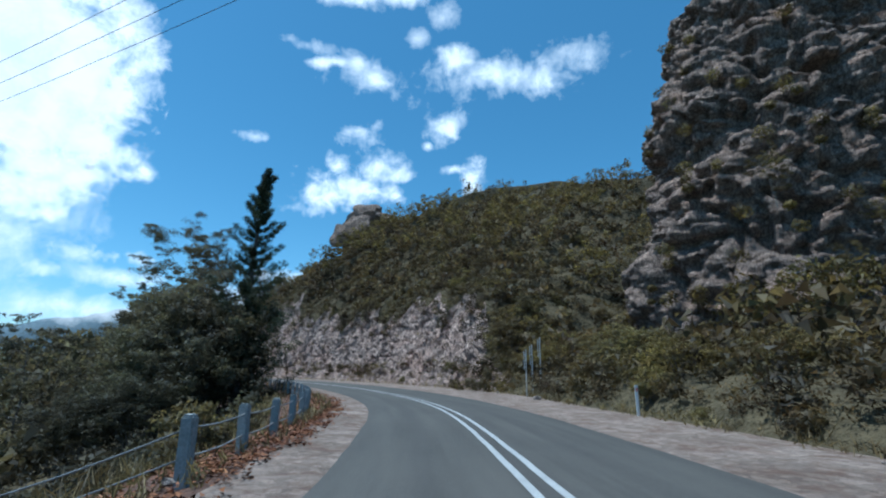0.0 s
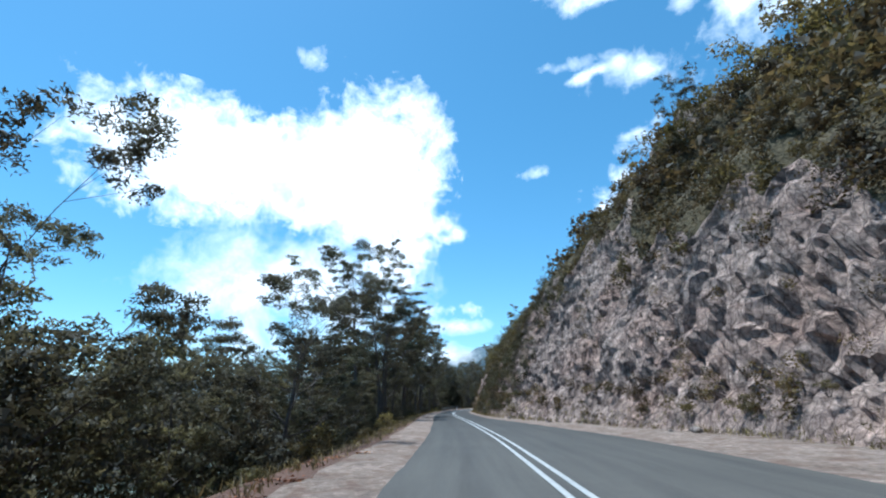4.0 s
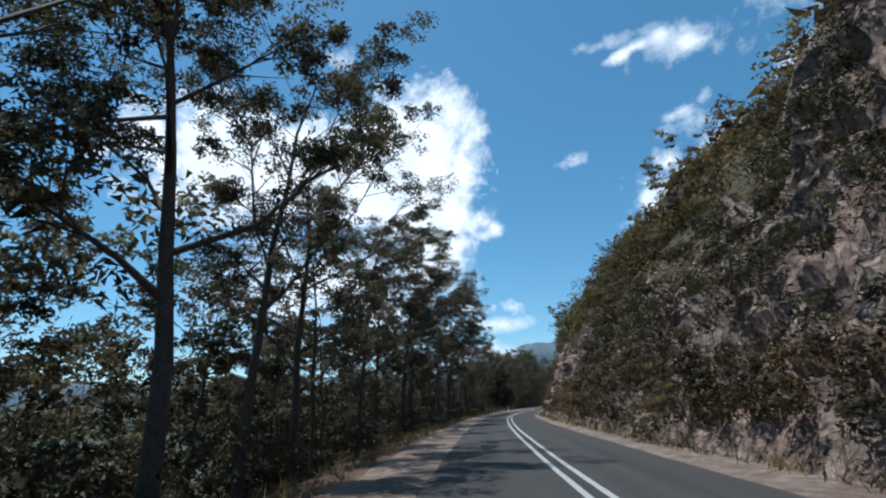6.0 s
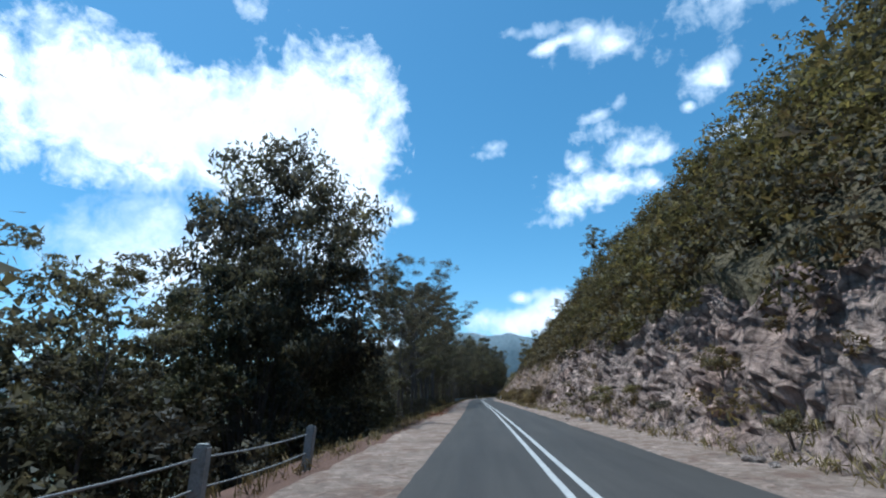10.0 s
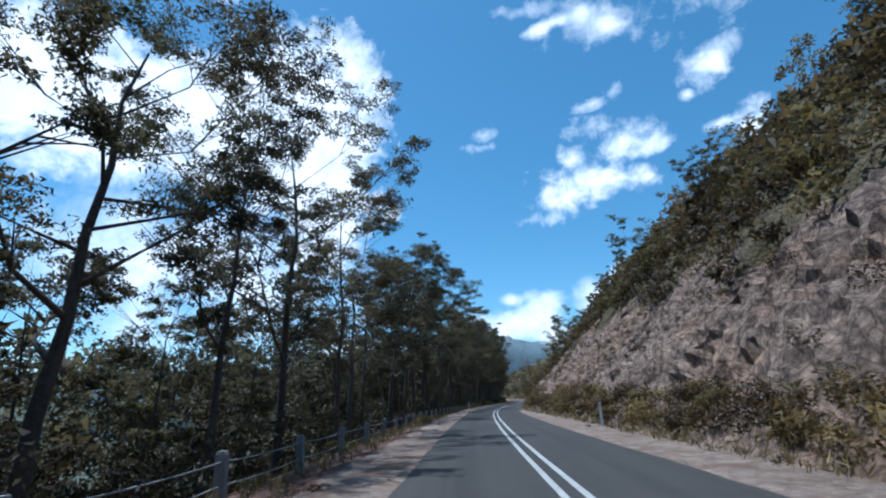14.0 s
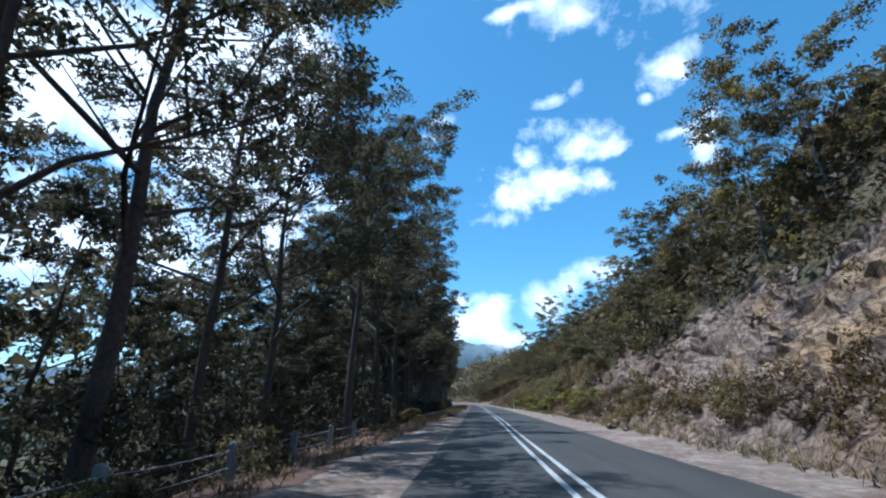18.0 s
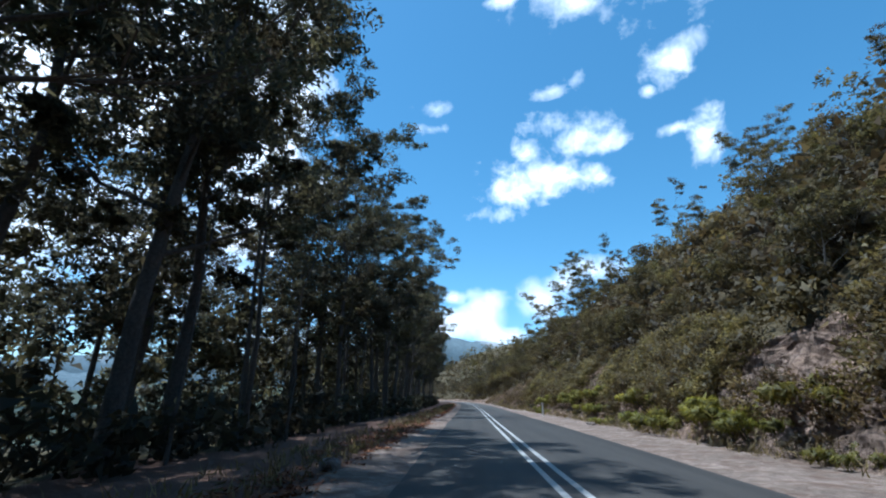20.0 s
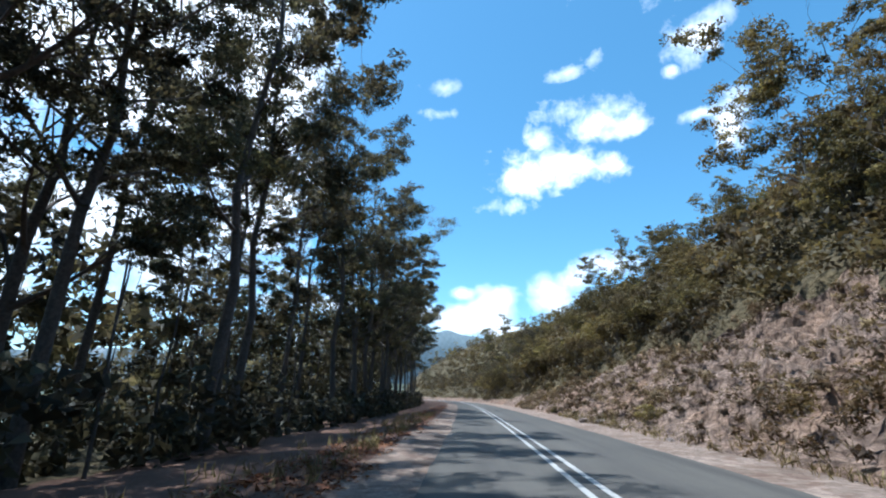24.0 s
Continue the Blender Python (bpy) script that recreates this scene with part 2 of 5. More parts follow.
def gravel_material():
    m, nt, b = mat("gravel", 0.95)
    big = noise_tex(nt, 0.5, 6, 0.65)
    pebble = noise_tex(nt, 24, 5, 0.7)
    patch = noise_tex(nt, 1.3, 8, 0.7, None, 0.6)
    c = ramp(nt, big, [(0.3, (0.15, 0.112, 0.09)), (0.7, (0.29, 0.228, 0.19))])
    c = mix(nt, 0.6, c, ramp(nt, pebble, [(0.3, (0.45, 0.43, 0.42)), (0.5, (1, 1, 1)), (0.68, (1.5, 1.48, 1.45))]), "MULTIPLY")
    stony = node(nt, "ShaderNodeTexVoronoi", Scale=7.0)
    nt.links.new(nt.nodes.new("ShaderNodeNewGeometry").outputs["Position"], stony.inputs["Vector"])
    c = mix(nt, 0.5, c, ramp(nt, stony.outputs["Color"], [(0.15, (0.5, 0.47, 0.46)), (0.55, (1, 1, 1)), (0.9, (1.6, 1.58, 1.55))]), "MULTIPLY")
    c = mix(nt, ramp(nt, patch, [(0.48, (0, 0, 0)), (0.62, (0.85, 0.85, 0.85))]), c, (0.13, 0.08, 0.058))
    nt.links.new(c, b.inputs["Base Color"])
    bump(nt, b, pebble, 0.9, 0.05)
    return m


ASPHALT = asphalt_material()
PAINT = simple("road_paint", (0.24, 0.24, 0.235), (0.43, 0.43, 0.42), 2.0, 0.7, 0.2, 0.01, 40)
GRAVEL = gravel_material()
LITTER = simple("leaf_litter", (0.06, 0.034, 0.025), (0.145, 0.085, 0.062), 0.7, 0.95, 1.0, 0.06, 14)
SOIL = simple("hill_soil", (0.045, 0.038, 0.02), (0.115, 0.09, 0.05), 0.8, 0.95, 1.0, 0.4, 2.6)
ROCK = rock_material("cut_rock", (0.41, 0.325, 0.282), (0.17, 0.12, 0.112), (0.4, 0.262, 0.205), 1.0)
EARTH_ROCK = rock_material("earthy_rock", (0.3, 0.228, 0.185), (0.13, 0.09, 0.072), (0.34, 0.222, 0.145), 0.9)
OCHRE_ROCK = rock_material("ochre_rock", (0.4, 0.29, 0.19), (0.22, 0.13, 0.08), (0.47, 0.28, 0.1), 0.6)
CRAG = rock_material("crag_rock", (0.27, 0.212, 0.178), (0.11, 0.088, 0.076), (0.42, 0.29, 0.22))
STONE = rock_material("loose_stone", (0.4, 0.36, 0.33), (0.2, 0.17, 0.16), (0.4, 0.3, 0.25), 0.5)
BARK = simple("gum_bark", (0.055, 0.046, 0.04), (0.13, 0.11, 0.095), 1.5, 0.9, 0.8, 0.03, 12)
PALE_BARK = simple("pale_bark", (0.11, 0.1, 0.085), (0.24, 0.22, 0.195), 1.2, 0.85, 0.5, 0.02, 9)
TIMBER = simple("weathered_timber", (0.18, 0.185, 0.185), (0.34, 0.345, 0.34), 3.0, 0.85, 0.5, 0.01, 30)
CABLE = simple("galvanised_cable", (0.13, 0.135, 0.14), (0.24, 0.24, 0.245), 8.0, 0.5, 0.1, 0.005)
WHITE = simple("white_plastic", (0.7, 0.7, 0.68), (0.82, 0.82, 0.8), 5.0, 0.5, 0.1, 0.005)
RED = simple("red_reflector", (0.5, 0.03, 0.02), (0.65, 0.05, 0.03), 6.0, 0.3, 0.1, 0.005)
RUBBER = simple("wire_sheath", (0.02, 0.02, 0.02), (0.05, 0.05, 0.05), 6.0, 0.6, 0.1, 0.005)
STEEL = simple("galvanised_steel", (0.42, 0.43, 0.44), (0.6, 0.6, 0.6), 6.0, 0.4, 0.1, 0.005)
GUM = leaf_material("gum_leaf", (0.066, 0.061, 0.042), (0.108, 0.1, 0.067), (0.16, 0.145, 0.1), 0.5, 0.5)
HILL = leaf_material("hill_leaf", (0.078, 0.066, 0.032), (0.146, 0.122, 0.054), (0.21, 0.168, 0.076), 0.5, 0.8)
SCRUB = leaf_material("scrub_leaf", (0.05, 0.043, 0.024), (0.088, 0.073, 0.04), (0.15, 0.12, 0.07), 0.35, 0.6)
# gum leaf tones at about 0.6: shade beneath the trees, put into the colour
SHADED_LEAF = leaf_material("shaded_undergrowth_leaf", (0.04, 0.038, 0.027), (0.062, 0.058, 0.04), (0.1, 0.092, 0.062), 0.35, 0.5)
FERN = leaf_material("fern_leaf", (0.105, 0.105, 0.018), (0.22, 0.21, 0.038), (0.33, 0.29, 0.065), 0.45)
NEEDLE = leaf_material("needle", (0.022, 0.032, 0.018), (0.042, 0.056, 0.03), (0.075, 0.09, 0.045), 0.3)
FERN_PALE = leaf_material("wattle_leaf", (0.06, 0.075, 0.035), (0.12, 0.14, 0.07), (0.2, 0.21, 0.11), 0.35)
SCRUB_MIX = leaf_material("mixed_scrub", (0.07, 0.054, 0.03), (0.115, 0.088, 0.046), (0.175, 0.13, 0.072), 0.4, 0.9)
HEATH = leaf_material("dry_heath", (0.09, 0.066, 0.046), (0.17, 0.13, 0.092), (0.27, 0.21, 0.15), 0.3)
FALLEN = leaf_material("fallen_leaf", (0.13, 0.055, 0.032), (0.26, 0.115, 0.065), (0.36, 0.19, 0.11), 0.15)
DRY = leaf_material("dry_grass", (0.1, 0.08, 0.04), (0.22, 0.17, 0.085), (0.34, 0.27, 0.14), 0.3)

# ---- plan: the road's centre line, and what lies beside it ----
CENTRE = [(5.4, -60), (4.4, -40), (3.0, -20), (1.6, -0.1), (-0.2, 20.2), (-6.7, 39.4), (-16.4, 57.2), (-27.9, 73.7), (-40.2, 89.5), (-52.8, 105.1), (-64.9, 120.9),
          (-76.3, 137.2), (-86.5, 154.3), (-96.0, 171.9), (-105.0, 189.8), (-114.0, 207.6), (-123.2, 225.4), (-132.3, 243.2), (-141.4, 260.9), (-150.2, 278.9),
          (-158.5, 297.1), (-166.1, 315.5), (-173.0, 334.2), (-179.6, 353.1), (-186.0, 372.0), (-192.6, 390.9), (-199.2, 409.8), (-205.7, 428.7), (-212.4, 447.6),
          (-219.2, 466.4), (-226.2, 485.1), (-233.4, 503.7), (-240.8, 522.2), (-248.6, 540.6), (-257.2, 558.6), (-266.8, 576.2), (-277.6, 593.0),
          (-289.6, 609.0), (-302.8, 624.0), (-317.0, 638.0), (-332.0, 651.2), (-348.0, 663.4)]


def centre_line():
    p = np.array(CENTRE, float)
    pts = []
    for i in range(1, len(p) - 2):
        a, b, c, d = p[i - 1:i + 3]
        for u in np.arange(0, 1, 0.05):
            pts.append(0.5 * (2 * b + (c - a) * u + (2 * a - 5 * b + 4 * c - d) * u * u + (3 * b - a - 3 * c + d) * u ** 3))
    pts = np.array(pts)
    t = np.gradient(pts, axis=0)
    s = np.concatenate([[0], np.cumsum(np.hypot(*np.diff(pts, axis=0).T))])
    i0 = np.argmin(np.hypot(pts[:, 0] - 1.6, pts[:, 1] + 0.1))
    return s - s[i0], pts[:, 0], pts[:, 1], np.unwrap(np.arctan2(-t[:, 0], t[:, 1]))


CS, CX, CY, CH = centre_line()
S_END = float(CS[-1])


def at(s, d, z=0.0):
    """World place of a point s along the road, d to its right, z up."""
    h = np.interp(s, CS, CH)
    return np.stack([np.interp(s, CS, CX) + d * np.cos(h), np.interp(s, CS, CY) + d * np.sin(h), z + 0 * d + 0 * np.asarray(s, float)], -1)


def heading(s):
    return float(np.interp(s, CS, CH))


def table(*rows):
    xs, ys = zip(*rows)
    return lambda s: np.interp(s, xs, ys)


half_left = table((0, 3.0), (20, 3.15), (40, 3.55), (60, 3.6), (115, 2.95), (185, 2.7), (255, 2.8), (330, 2.95), (400, 3.0), (520, 2.9))
half_right = table((0, 3.4), (20, 3.5), (30, 4.2), (40, 5.0), (50, 5.7), (66, 6.2), (84, 6.0), (100, 4.4), (113, 3.0), (136, 2.9), (160, 2.75), (255, 3.05), (280, 3.2), (350, 2.8), (373, 3.3), (455, 3.75), (475, 3.5), (520, 3.8))
foot = table((-60, 6.6), (20, 6.7), (30, 8.6), (45, 9.8), (70, 9.9), (85, 9.2), (100, 6.4), (115, 3.9), (135, 3.7), (160, 3.4), (185, 4.1), (200, 4.6), (255, 4.0),
             (280, 5.0), (305, 4.6), (330, 4.7), (350, 3.6), (370, 3.5), (400, 5.2), (430, 6.0), (460, 6.0), (480, 5.5), (495, 4.6), (515, 5.0), (545, 5.5), (700, 5.5))
rim = table((-60, 1.0), (30, 1.0), (36, 1.6), (40, 3.6), (44, 7.5), (48, 10.0), (52, 11.0), (60, 9.6), (75, 9.8), (85, 10.6), (105, 15.0), (115, 13.0), (122, 8.5), (132, 5.5), (143, 7.0),
                 (173, 7.2), (190, 6.8), (203, 5.0), (220, 4.5), (240, 5.2), (256, 6.3), (290, 6.5), (318, 7.8), (340, 9.5), (360, 8.4), (385, 9.5), (396, 8.0), (418, 4.6),
                 (440, 3.6), (465, 4.2), (487, 3.2), (505, 4.0), (520, 6.2), (532, 5.5), (545, 4.0), (570, 2.2), (600, 1.0), (760, 1.0))


def rock_top(s):
    s = np.asarray(s, float)
    return rim(s) * (1 + 0.12 * np.sin(0.43 * s + 1.3) + 0.09 * np.sin(1.07 * s) + 0.05 * np.sin(2.3 * s + 0.7))


face_slope = table((-60, 35), (30, 40), (42, 66), (200, 68), (240, 60), (262, 50), (430, 48), (460, 42), (520, 38), (700, 35))
hill_top = table((-60, 40), (30, 60), (50, 80), (95, 76), (115, 66), (150, 58), (220, 46), (700, 46))
hill_slope = table((-60, 4), (44, 6), (52, 24), (60, 36), (75, 40), (120, 46), (220, 46), (250, 50), (300, 53), (340, 49), (380, 49), (420, 48), (520, 47), (700, 44))
verge = table((0, 0.85), (25, 0.9), (57, 1.4), (115, 1.2), (165, 1.2), (178, 1.6), (188, 2.0), (210, 1.5), (255, 1.4), (328, 1.1), (394, 1.7), (453, 0.75), (513, 1.1))
fall = table((-60, 0.45), (15, 0.42), (30, 0.32), (60, 0.34), (200, 0.34), (380, 0.3), (430, 0.1), (700, 0.08))


def ground_z(s, d):
    """Height of the ground (arrays) before fine relief."""
    s, d = np.broadcast_arrays(np.asarray(s, float), np.asarray(d, float))
    f, w0 = foot(s), rock_top(s)
    w = w0 / np.tan(np.radians(face_slope(s)))
    u = np.maximum(d - f - w, 0)
    hm = hill_top(s)
    hill = hm * (1 - np.exp(-u * np.tan(np.radians(hill_slope(s))) / hm))
    zr = np.where(d < f, 0, np.minimum((d - f) / np.maximum(w, 0.01), 1) * w0 + hill)
    e = half_left(s) + verge(s)
    m = np.maximum(-d - e, 0)
    zl = -m * fall(s) * np.minimum(1, 0.35 + m / 8)
    return np.where(d > 0, zr, zl)


def surface(s, d):
    return Vector(at(float(s), float(d), float(ground_z(s, d))))


def mesh_of(name, verts, faces, mats, index=None, smooth=True):
    me = bpy.data.meshes.new(name)
    verts, faces = np.asarray(verts, np.float32), np.asarray(faces, np.int32)
    k = faces.shape[1]
    me.vertices.add(len(verts))
    me.vertices.foreach_set("co", verts.ravel())
    me.loops.add(faces.size)
    me.loops.foreach_set("vertex_index", faces.ravel())
    me.polygons.add(len(faces))
    me.polygons.foreach_set("loop_start", np.arange(0, faces.size, k, dtype=np.int32))
    for m in mats if isinstance(mats, (list, tuple)) else [mats]:
        me.materials.append(m)
    if index is not None:
        me.polygons.foreach_set("material_index", np.asarray(index, np.int32))
    me.polygons.foreach_set("use_smooth", np.full(len(faces), smooth))
    me.update(calc_edges=True)
    return me


def grid_faces(nr, nc):
    r, c = np.meshgrid(np.arange(nr - 1), np.arange(nc - 1), indexing="ij")
    a = (r * nc + c).ravel()
    return np.stack([a, a + 1, a + nc + 1, a + nc], -1)


def part(name, me, parent, label=""):
    ob = new(name, me)
    ob.parent = parent
    return tagged(ob, label) if label else ob


def thing(name, label, category, group="", kind="", where=None):
    ob = new(name)
    ob.empty_display_size = 0.2
    if where is not None:
        ob.matrix_basis = where
    return tagged(ob, label, category, group, kind)


# ---- ground sheet with the rock cuts ----


def fbm(v, octaves=4):
    return noise.fractal(v, 0.9, 2.0, octaves)


def build_ground():
    rows = np.concatenate([np.arange(-58, 0, 1.0), np.arange(0, 90, 0.32), np.arange(90, 250, 0.26), np.arange(250, 560, 0.36), np.arange(560, S_END - 1, 0.8)])
    left = [-75, -60, -48, -38, -30, -24, -19, -15, -12, -10, -8.5, -7.4, -6.5, -5.8]
    face = np.linspace(0, 1, 36)
    up = [0.5, 1.2, 2.2, 3.5, 5, 7, 9.5, 12.5, 16, 20, 25, 31, 38, 47, 58, 72, 90, 115, 150]
    verts, kinds = [], []
    ncol = len(left) + 3 + 3 + 2 + len(face) + len(up)
    for s in rows:
        e, hl, hr, f, wt = float(verge(s)), float(half_left(s)), float(half_right(s)), float(foot(s)), float(rock_top(s))
        slope = radians(float(face_slope(s)))
        w = wt / math.tan(slope)
        wob = 0.35 * noise.noise(Vector((s * 0.35, 7, 1))) + 0.2 * noise.noise(Vector((s * 1.3, 3, 1)))
        ds = [min(d, -hl - e - 0.2 - 0.04 * i) for i, d in zip(range(len(left), 0, -1), left)]
        ds += [-hl - e * (1 + wob * 0.3), -hl - e * 0.5, -hl + 0.15]
        ds += [-1.5, 0, 1.5]
        ds += [hr - 0.15, hr + 0.5 * (f - hr)]
        nflat = len(ds)
        ds += [f + w * u for u in face] + [f + w + u for u in up]
        zs = ground_z(np.full(len(ds), s), np.array(ds))
        p = at(np.full(len(ds), s), np.array(ds), zs)
        h = heading(s)
        rx, ry = math.cos(h), math.sin(h)
        for i, d in enumerate(ds):
            x, y, z = p[i]
            if len(left) + 2 <= i < nflat - 1:
                z -= 0.07 if abs(d) < 2 else 0.02
            elif i >= nflat:
                k = i - nflat
                v = Vector((x, y, z))
                if k < len(face):
                    u = face[k]
                    amp = min(1, wt / 4) * min(1, 6 * u + 0.05) * (1 if u < 0.9 else 0.8)
                    lean = 0.5 if s < 245 else 0.15
                    q = (Vector((s + 0.15 * z, 0.6 * (d - f), 0.62 * z)) if s < 245 else Vector((x + lean * z, y - lean * 0.4 * z, 0.8 * z))) + 0.35 * noise.noise_vector(v * 0.3) + 0.15 * noise.noise_vector(v * 1.1)
                    dist, pts = noise.voronoi(q * 0.55)
                    dist2, pts2 = noise.voronoi(q * 1.25)
                    big, small = (0.34, 0.4) if s < 245 else (0.34, 0.32)
                    off = 1.4 * fbm(v * 0.1, 3) + big * (noise.cell(pts[0] * 3.7) - 0.5) + small * (noise.cell(pts2[0] * 5.3) - 0.5)
                    off += 0.3 * min(dist[1] - dist[0], 0.3) / 0.3 + 0.15 * min(dist2[1] - dist2[0], 0.25) / 0.25 - 0.3
                    rib = Vector((s + 0.15 * z, 0, z * 0.65)) if s < 245 else v
                    off += 0.26 * fbm(rib * 0.6, 5) + 0.1 * (0.4 - abs(noise.noise(rib * 0.9))) + 0.2 * noise.noise(rib * 2.6) + 0.3 * (noise.cell(q * 1.9) - 0.5)
                    off += 0.4 * (noise.cell(noise.voronoi(q * 2.3)[1][0] * 6.1) - 0.5)
                    off *= 0.5 if s < 245 else 0.42
                    off *= amp
                    nx, nz = math.sin(slope), math.cos(slope)
                    x, y, z = x - rx * off * nx, y - ry * off * nx, z + off * nz
                else:
                    g = up[k - len(face)]
                    z += (1.0 * fbm(v * 0.12, 3) + 2.2 * noise.noise(v * 0.05) * min(1, g / 20)) * min(1, g / 5)
                    j = 0.5 * noise.noise(v * 0.7) * min(1, g / 3)
                    x, y = x - rx * j, y - ry * j
            elif i < len(left) + 1:
                v = Vector((x, y, 0))
                z += 0.10 * fbm(v * 0.9, 3) * min(1, (-d - hl) / 2) + 0.5 * noise.noise(v * 0.15) * min(1, max(0, -d - 7) / 6)
            else:
                z += 0.03 * fbm(Vector((x, y, 0)) * 1.5, 2)
            verts.append((x, y, z))
    faces = grid_faces(len(rows), ncol)
    c = np.tile(np.arange(ncol - 1), len(rows) - 1)
    sr = np.repeat(rows[:-1], ncol - 1)
    a, b = len(left), len(left) + 8
    idx = np.where(c < a, np.where(c < 8, 4, 0), np.where(c < b, 1, np.where(c < b + len(face) - 1, np.where(sr < 245, 2, 3), 4)))
    idx = np.where((idx == 2) & (sr < 33), 4, idx)
    # an ochre seam in the cut, with a ragged outline
    u = (c - b) / (len(face) - 1)
    seam = (np.abs(sr - 391 - 7 * u) < 8 + 2.5 * np.sin(19 * u) + 2 * np.sin(2.1 * sr)) & (np.abs(u - 0.55) < 0.22 + 0.07 * np.sin(0.9 * sr) + 0.05 * np.sin(2.7 * sr))
    idx = np.where((idx == 3) & seam, 5, idx)
    ob = new("ground", mesh_of("ground", verts, faces, [LITTER, GRAVEL, ROCK, EARTH_ROCK, SOIL, OCHRE_ROCK], idx, True))
    me = ob.data
    me.polygons.foreach_set("use_smooth", ~np.isin(idx, [2, 3, 5]))
    tagged(ob, "bush hillside with rough grey rock cuts and gravel verges", "ground", kind="structure")


build_ground()


def build_road():
    rows = np.arange(-58, S_END - 1, 0.75)
    us = np.linspace(-1, 1, 11)
    verts, uvs = [], []
    for s in rows:
        hl, hr = float(half_left(s)), float(half_right(s))
        n1, n2 = (0.09 * noise.noise(Vector((s * 1.1, k, 5))) + 0.14 * noise.noise(Vector((s * 0.21, k, 8))) for k in (0, 9))
        for u in us:
            d = u * (hl + n1) if u < 0 else u * (hr + n2)
            edge = -0.05 if abs(u) == 1 else 0.0
            verts.append(at(s, d, 0.02 - 0.008 * abs(d) + edge))
            uvs.append((d, s))
    faces = grid_faces(len(rows), len(us))
    me = mesh_of("road", verts, faces, ASPHALT)
    layer = me.uv_layers.new(name="plan")
    layer.data.foreach_set("uv", np.array(uvs, np.float32)[faces.ravel()].ravel())
    tagged(new("road", me), "two-lane grey asphalt road with worn wheel paths", "road", kind="structure")
    for side in (-1, 1):
        vs = []
        for s in rows:
            j = 0.012 * noise.noise(Vector((s * 0.8, side, 2)))
            for d in (0.105 * side + j, 0.222 * side + j):
                vs.append(at(s, d, 0.0245))
        f = grid_faces(len(rows), 2)
        tagged(new("centre_line", mesh_of("centre_line", vs, f, PAINT)), "painted white solid line of the double centre line", "road marking",
               "double centre line", "structure")


build_road()


def build_crag():
    """The tall outcrop that stands behind the road's first bend."""
    n, mrows = 330, 230
    top, verts = 52.0, []
    for j in range(mrows):
        v = j / (mrows - 1)
        z = -1 + (top + 1) * v
        cx, cy = 34.5 + 0.19 * z, 48.5 + 0.05 * z
        wide = 1.0 - 0.0045 * z - 3.0 * max(0, v - 0.9)
        for i in range(n):
            w = i / n
            a = 0.7 + 2 * math.pi * (w - 0.085 * math.sin(2 * math.pi * w))
            x, y = cx + 16.4 * wide * math.cos(a), cy + 12.6 * wide * math.sin(a)
            q = Vector((x, y, z)) * 1.5
            lay = Vector((q.x * 0.19 - 0.06 * q.z, q.y * 0.19, q.z * 0.19 + 0.12 * q.x)) + 0.9 * noise.noise_vector(q * 0.09)
            d1, p1 = noise.voronoi(lay * 0.55)
            d2, p2 = noise.voronoi(lay * 1.6)
            off = 3.6 * fbm(q * 0.06, 3) + 1.5 * min(d1[1] - d1[0], 0.3) / 0.3 + 0.5 * min(d2[1] - d2[0], 0.3) / 0.3 + 1.5 * noise.cell(p1[0] * 2.3) + 0.8 * noise.cell(p2[0] * 2.9) + 0.7 * fbm(q * 0.3, 6)
            bed = q.z + 0.16 * q.x - 0.1 * q.y + 2.6 * noise.noise(q * 0.07) + 1.0 * noise.noise(q * 0.3)
            f1 = bed * 0.11 - math.floor(bed * 0.11)
            off += 0.7 * noise.cell(Vector((3, 5, bed * 0.11)))
            off += 0.5 * math.sin(math.pi * f1) ** 0.5 + 1.1 * noise.cell(noise.voronoi(q * 0.5)[1][0] * 3.1) + 0.35 * noise.noise(q * 1.3) - 2.0
            off *= 0.62 if v < 0.98 else 0.3
            verts.append((x + off * math.cos(a), y + off * math.sin(a), z))
    faces = []
    for j in range(mrows - 1):
        for i in range(n):
            a, b = j * n + i, j * n + (i + 1) % n
            faces.append((a, b, b + n, a + n))
    me = mesh_of("crag", verts, faces, CRAG, smooth=True)
    bm = bmesh.new()
    bm.from_mesh(me)
    bmesh.ops.holes_fill(bm, edges=[e for e in bm.edges if e.is_boundary])
    bm.to_mesh(me)
    bm.free()
    tagged(new("crag", me), "towering weathered dark grey rock outcrop with overhangs", "rock", kind="structure")


build_crag()


def build_knoll():
    """A bare boulder knob on the ridge's skyline."""
    bm = bmesh.new()
    bmesh.ops.create_icosphere(bm, subdivisions=5, radius=1.0)
    for v in bm.verts:
        q = v.co.copy()
        dist, p = noise.voronoi(q * 1.6)
        r = 1 + 0.25 * noise.cell(p[0] * 3) + 0.2 * min(dist[1] - dist[0], 0.3) + 0.12 * noise.noise(q * 3)
        v.co = Vector((q.x * 12 * r, q.y * 10 * r, q.z * 10 * r))
    me = bpy.data.meshes.new("knoll")
    bm.to_mesh(me)
    bm.free()
    me.materials.append(CRAG)
    ob = new("knoll", me)
    ob.location = (-26.5, 164, 48)
    tagged(ob, "bare rounded rock knob on the skyline ridge", "rock", kind="structure")


build_knoll()


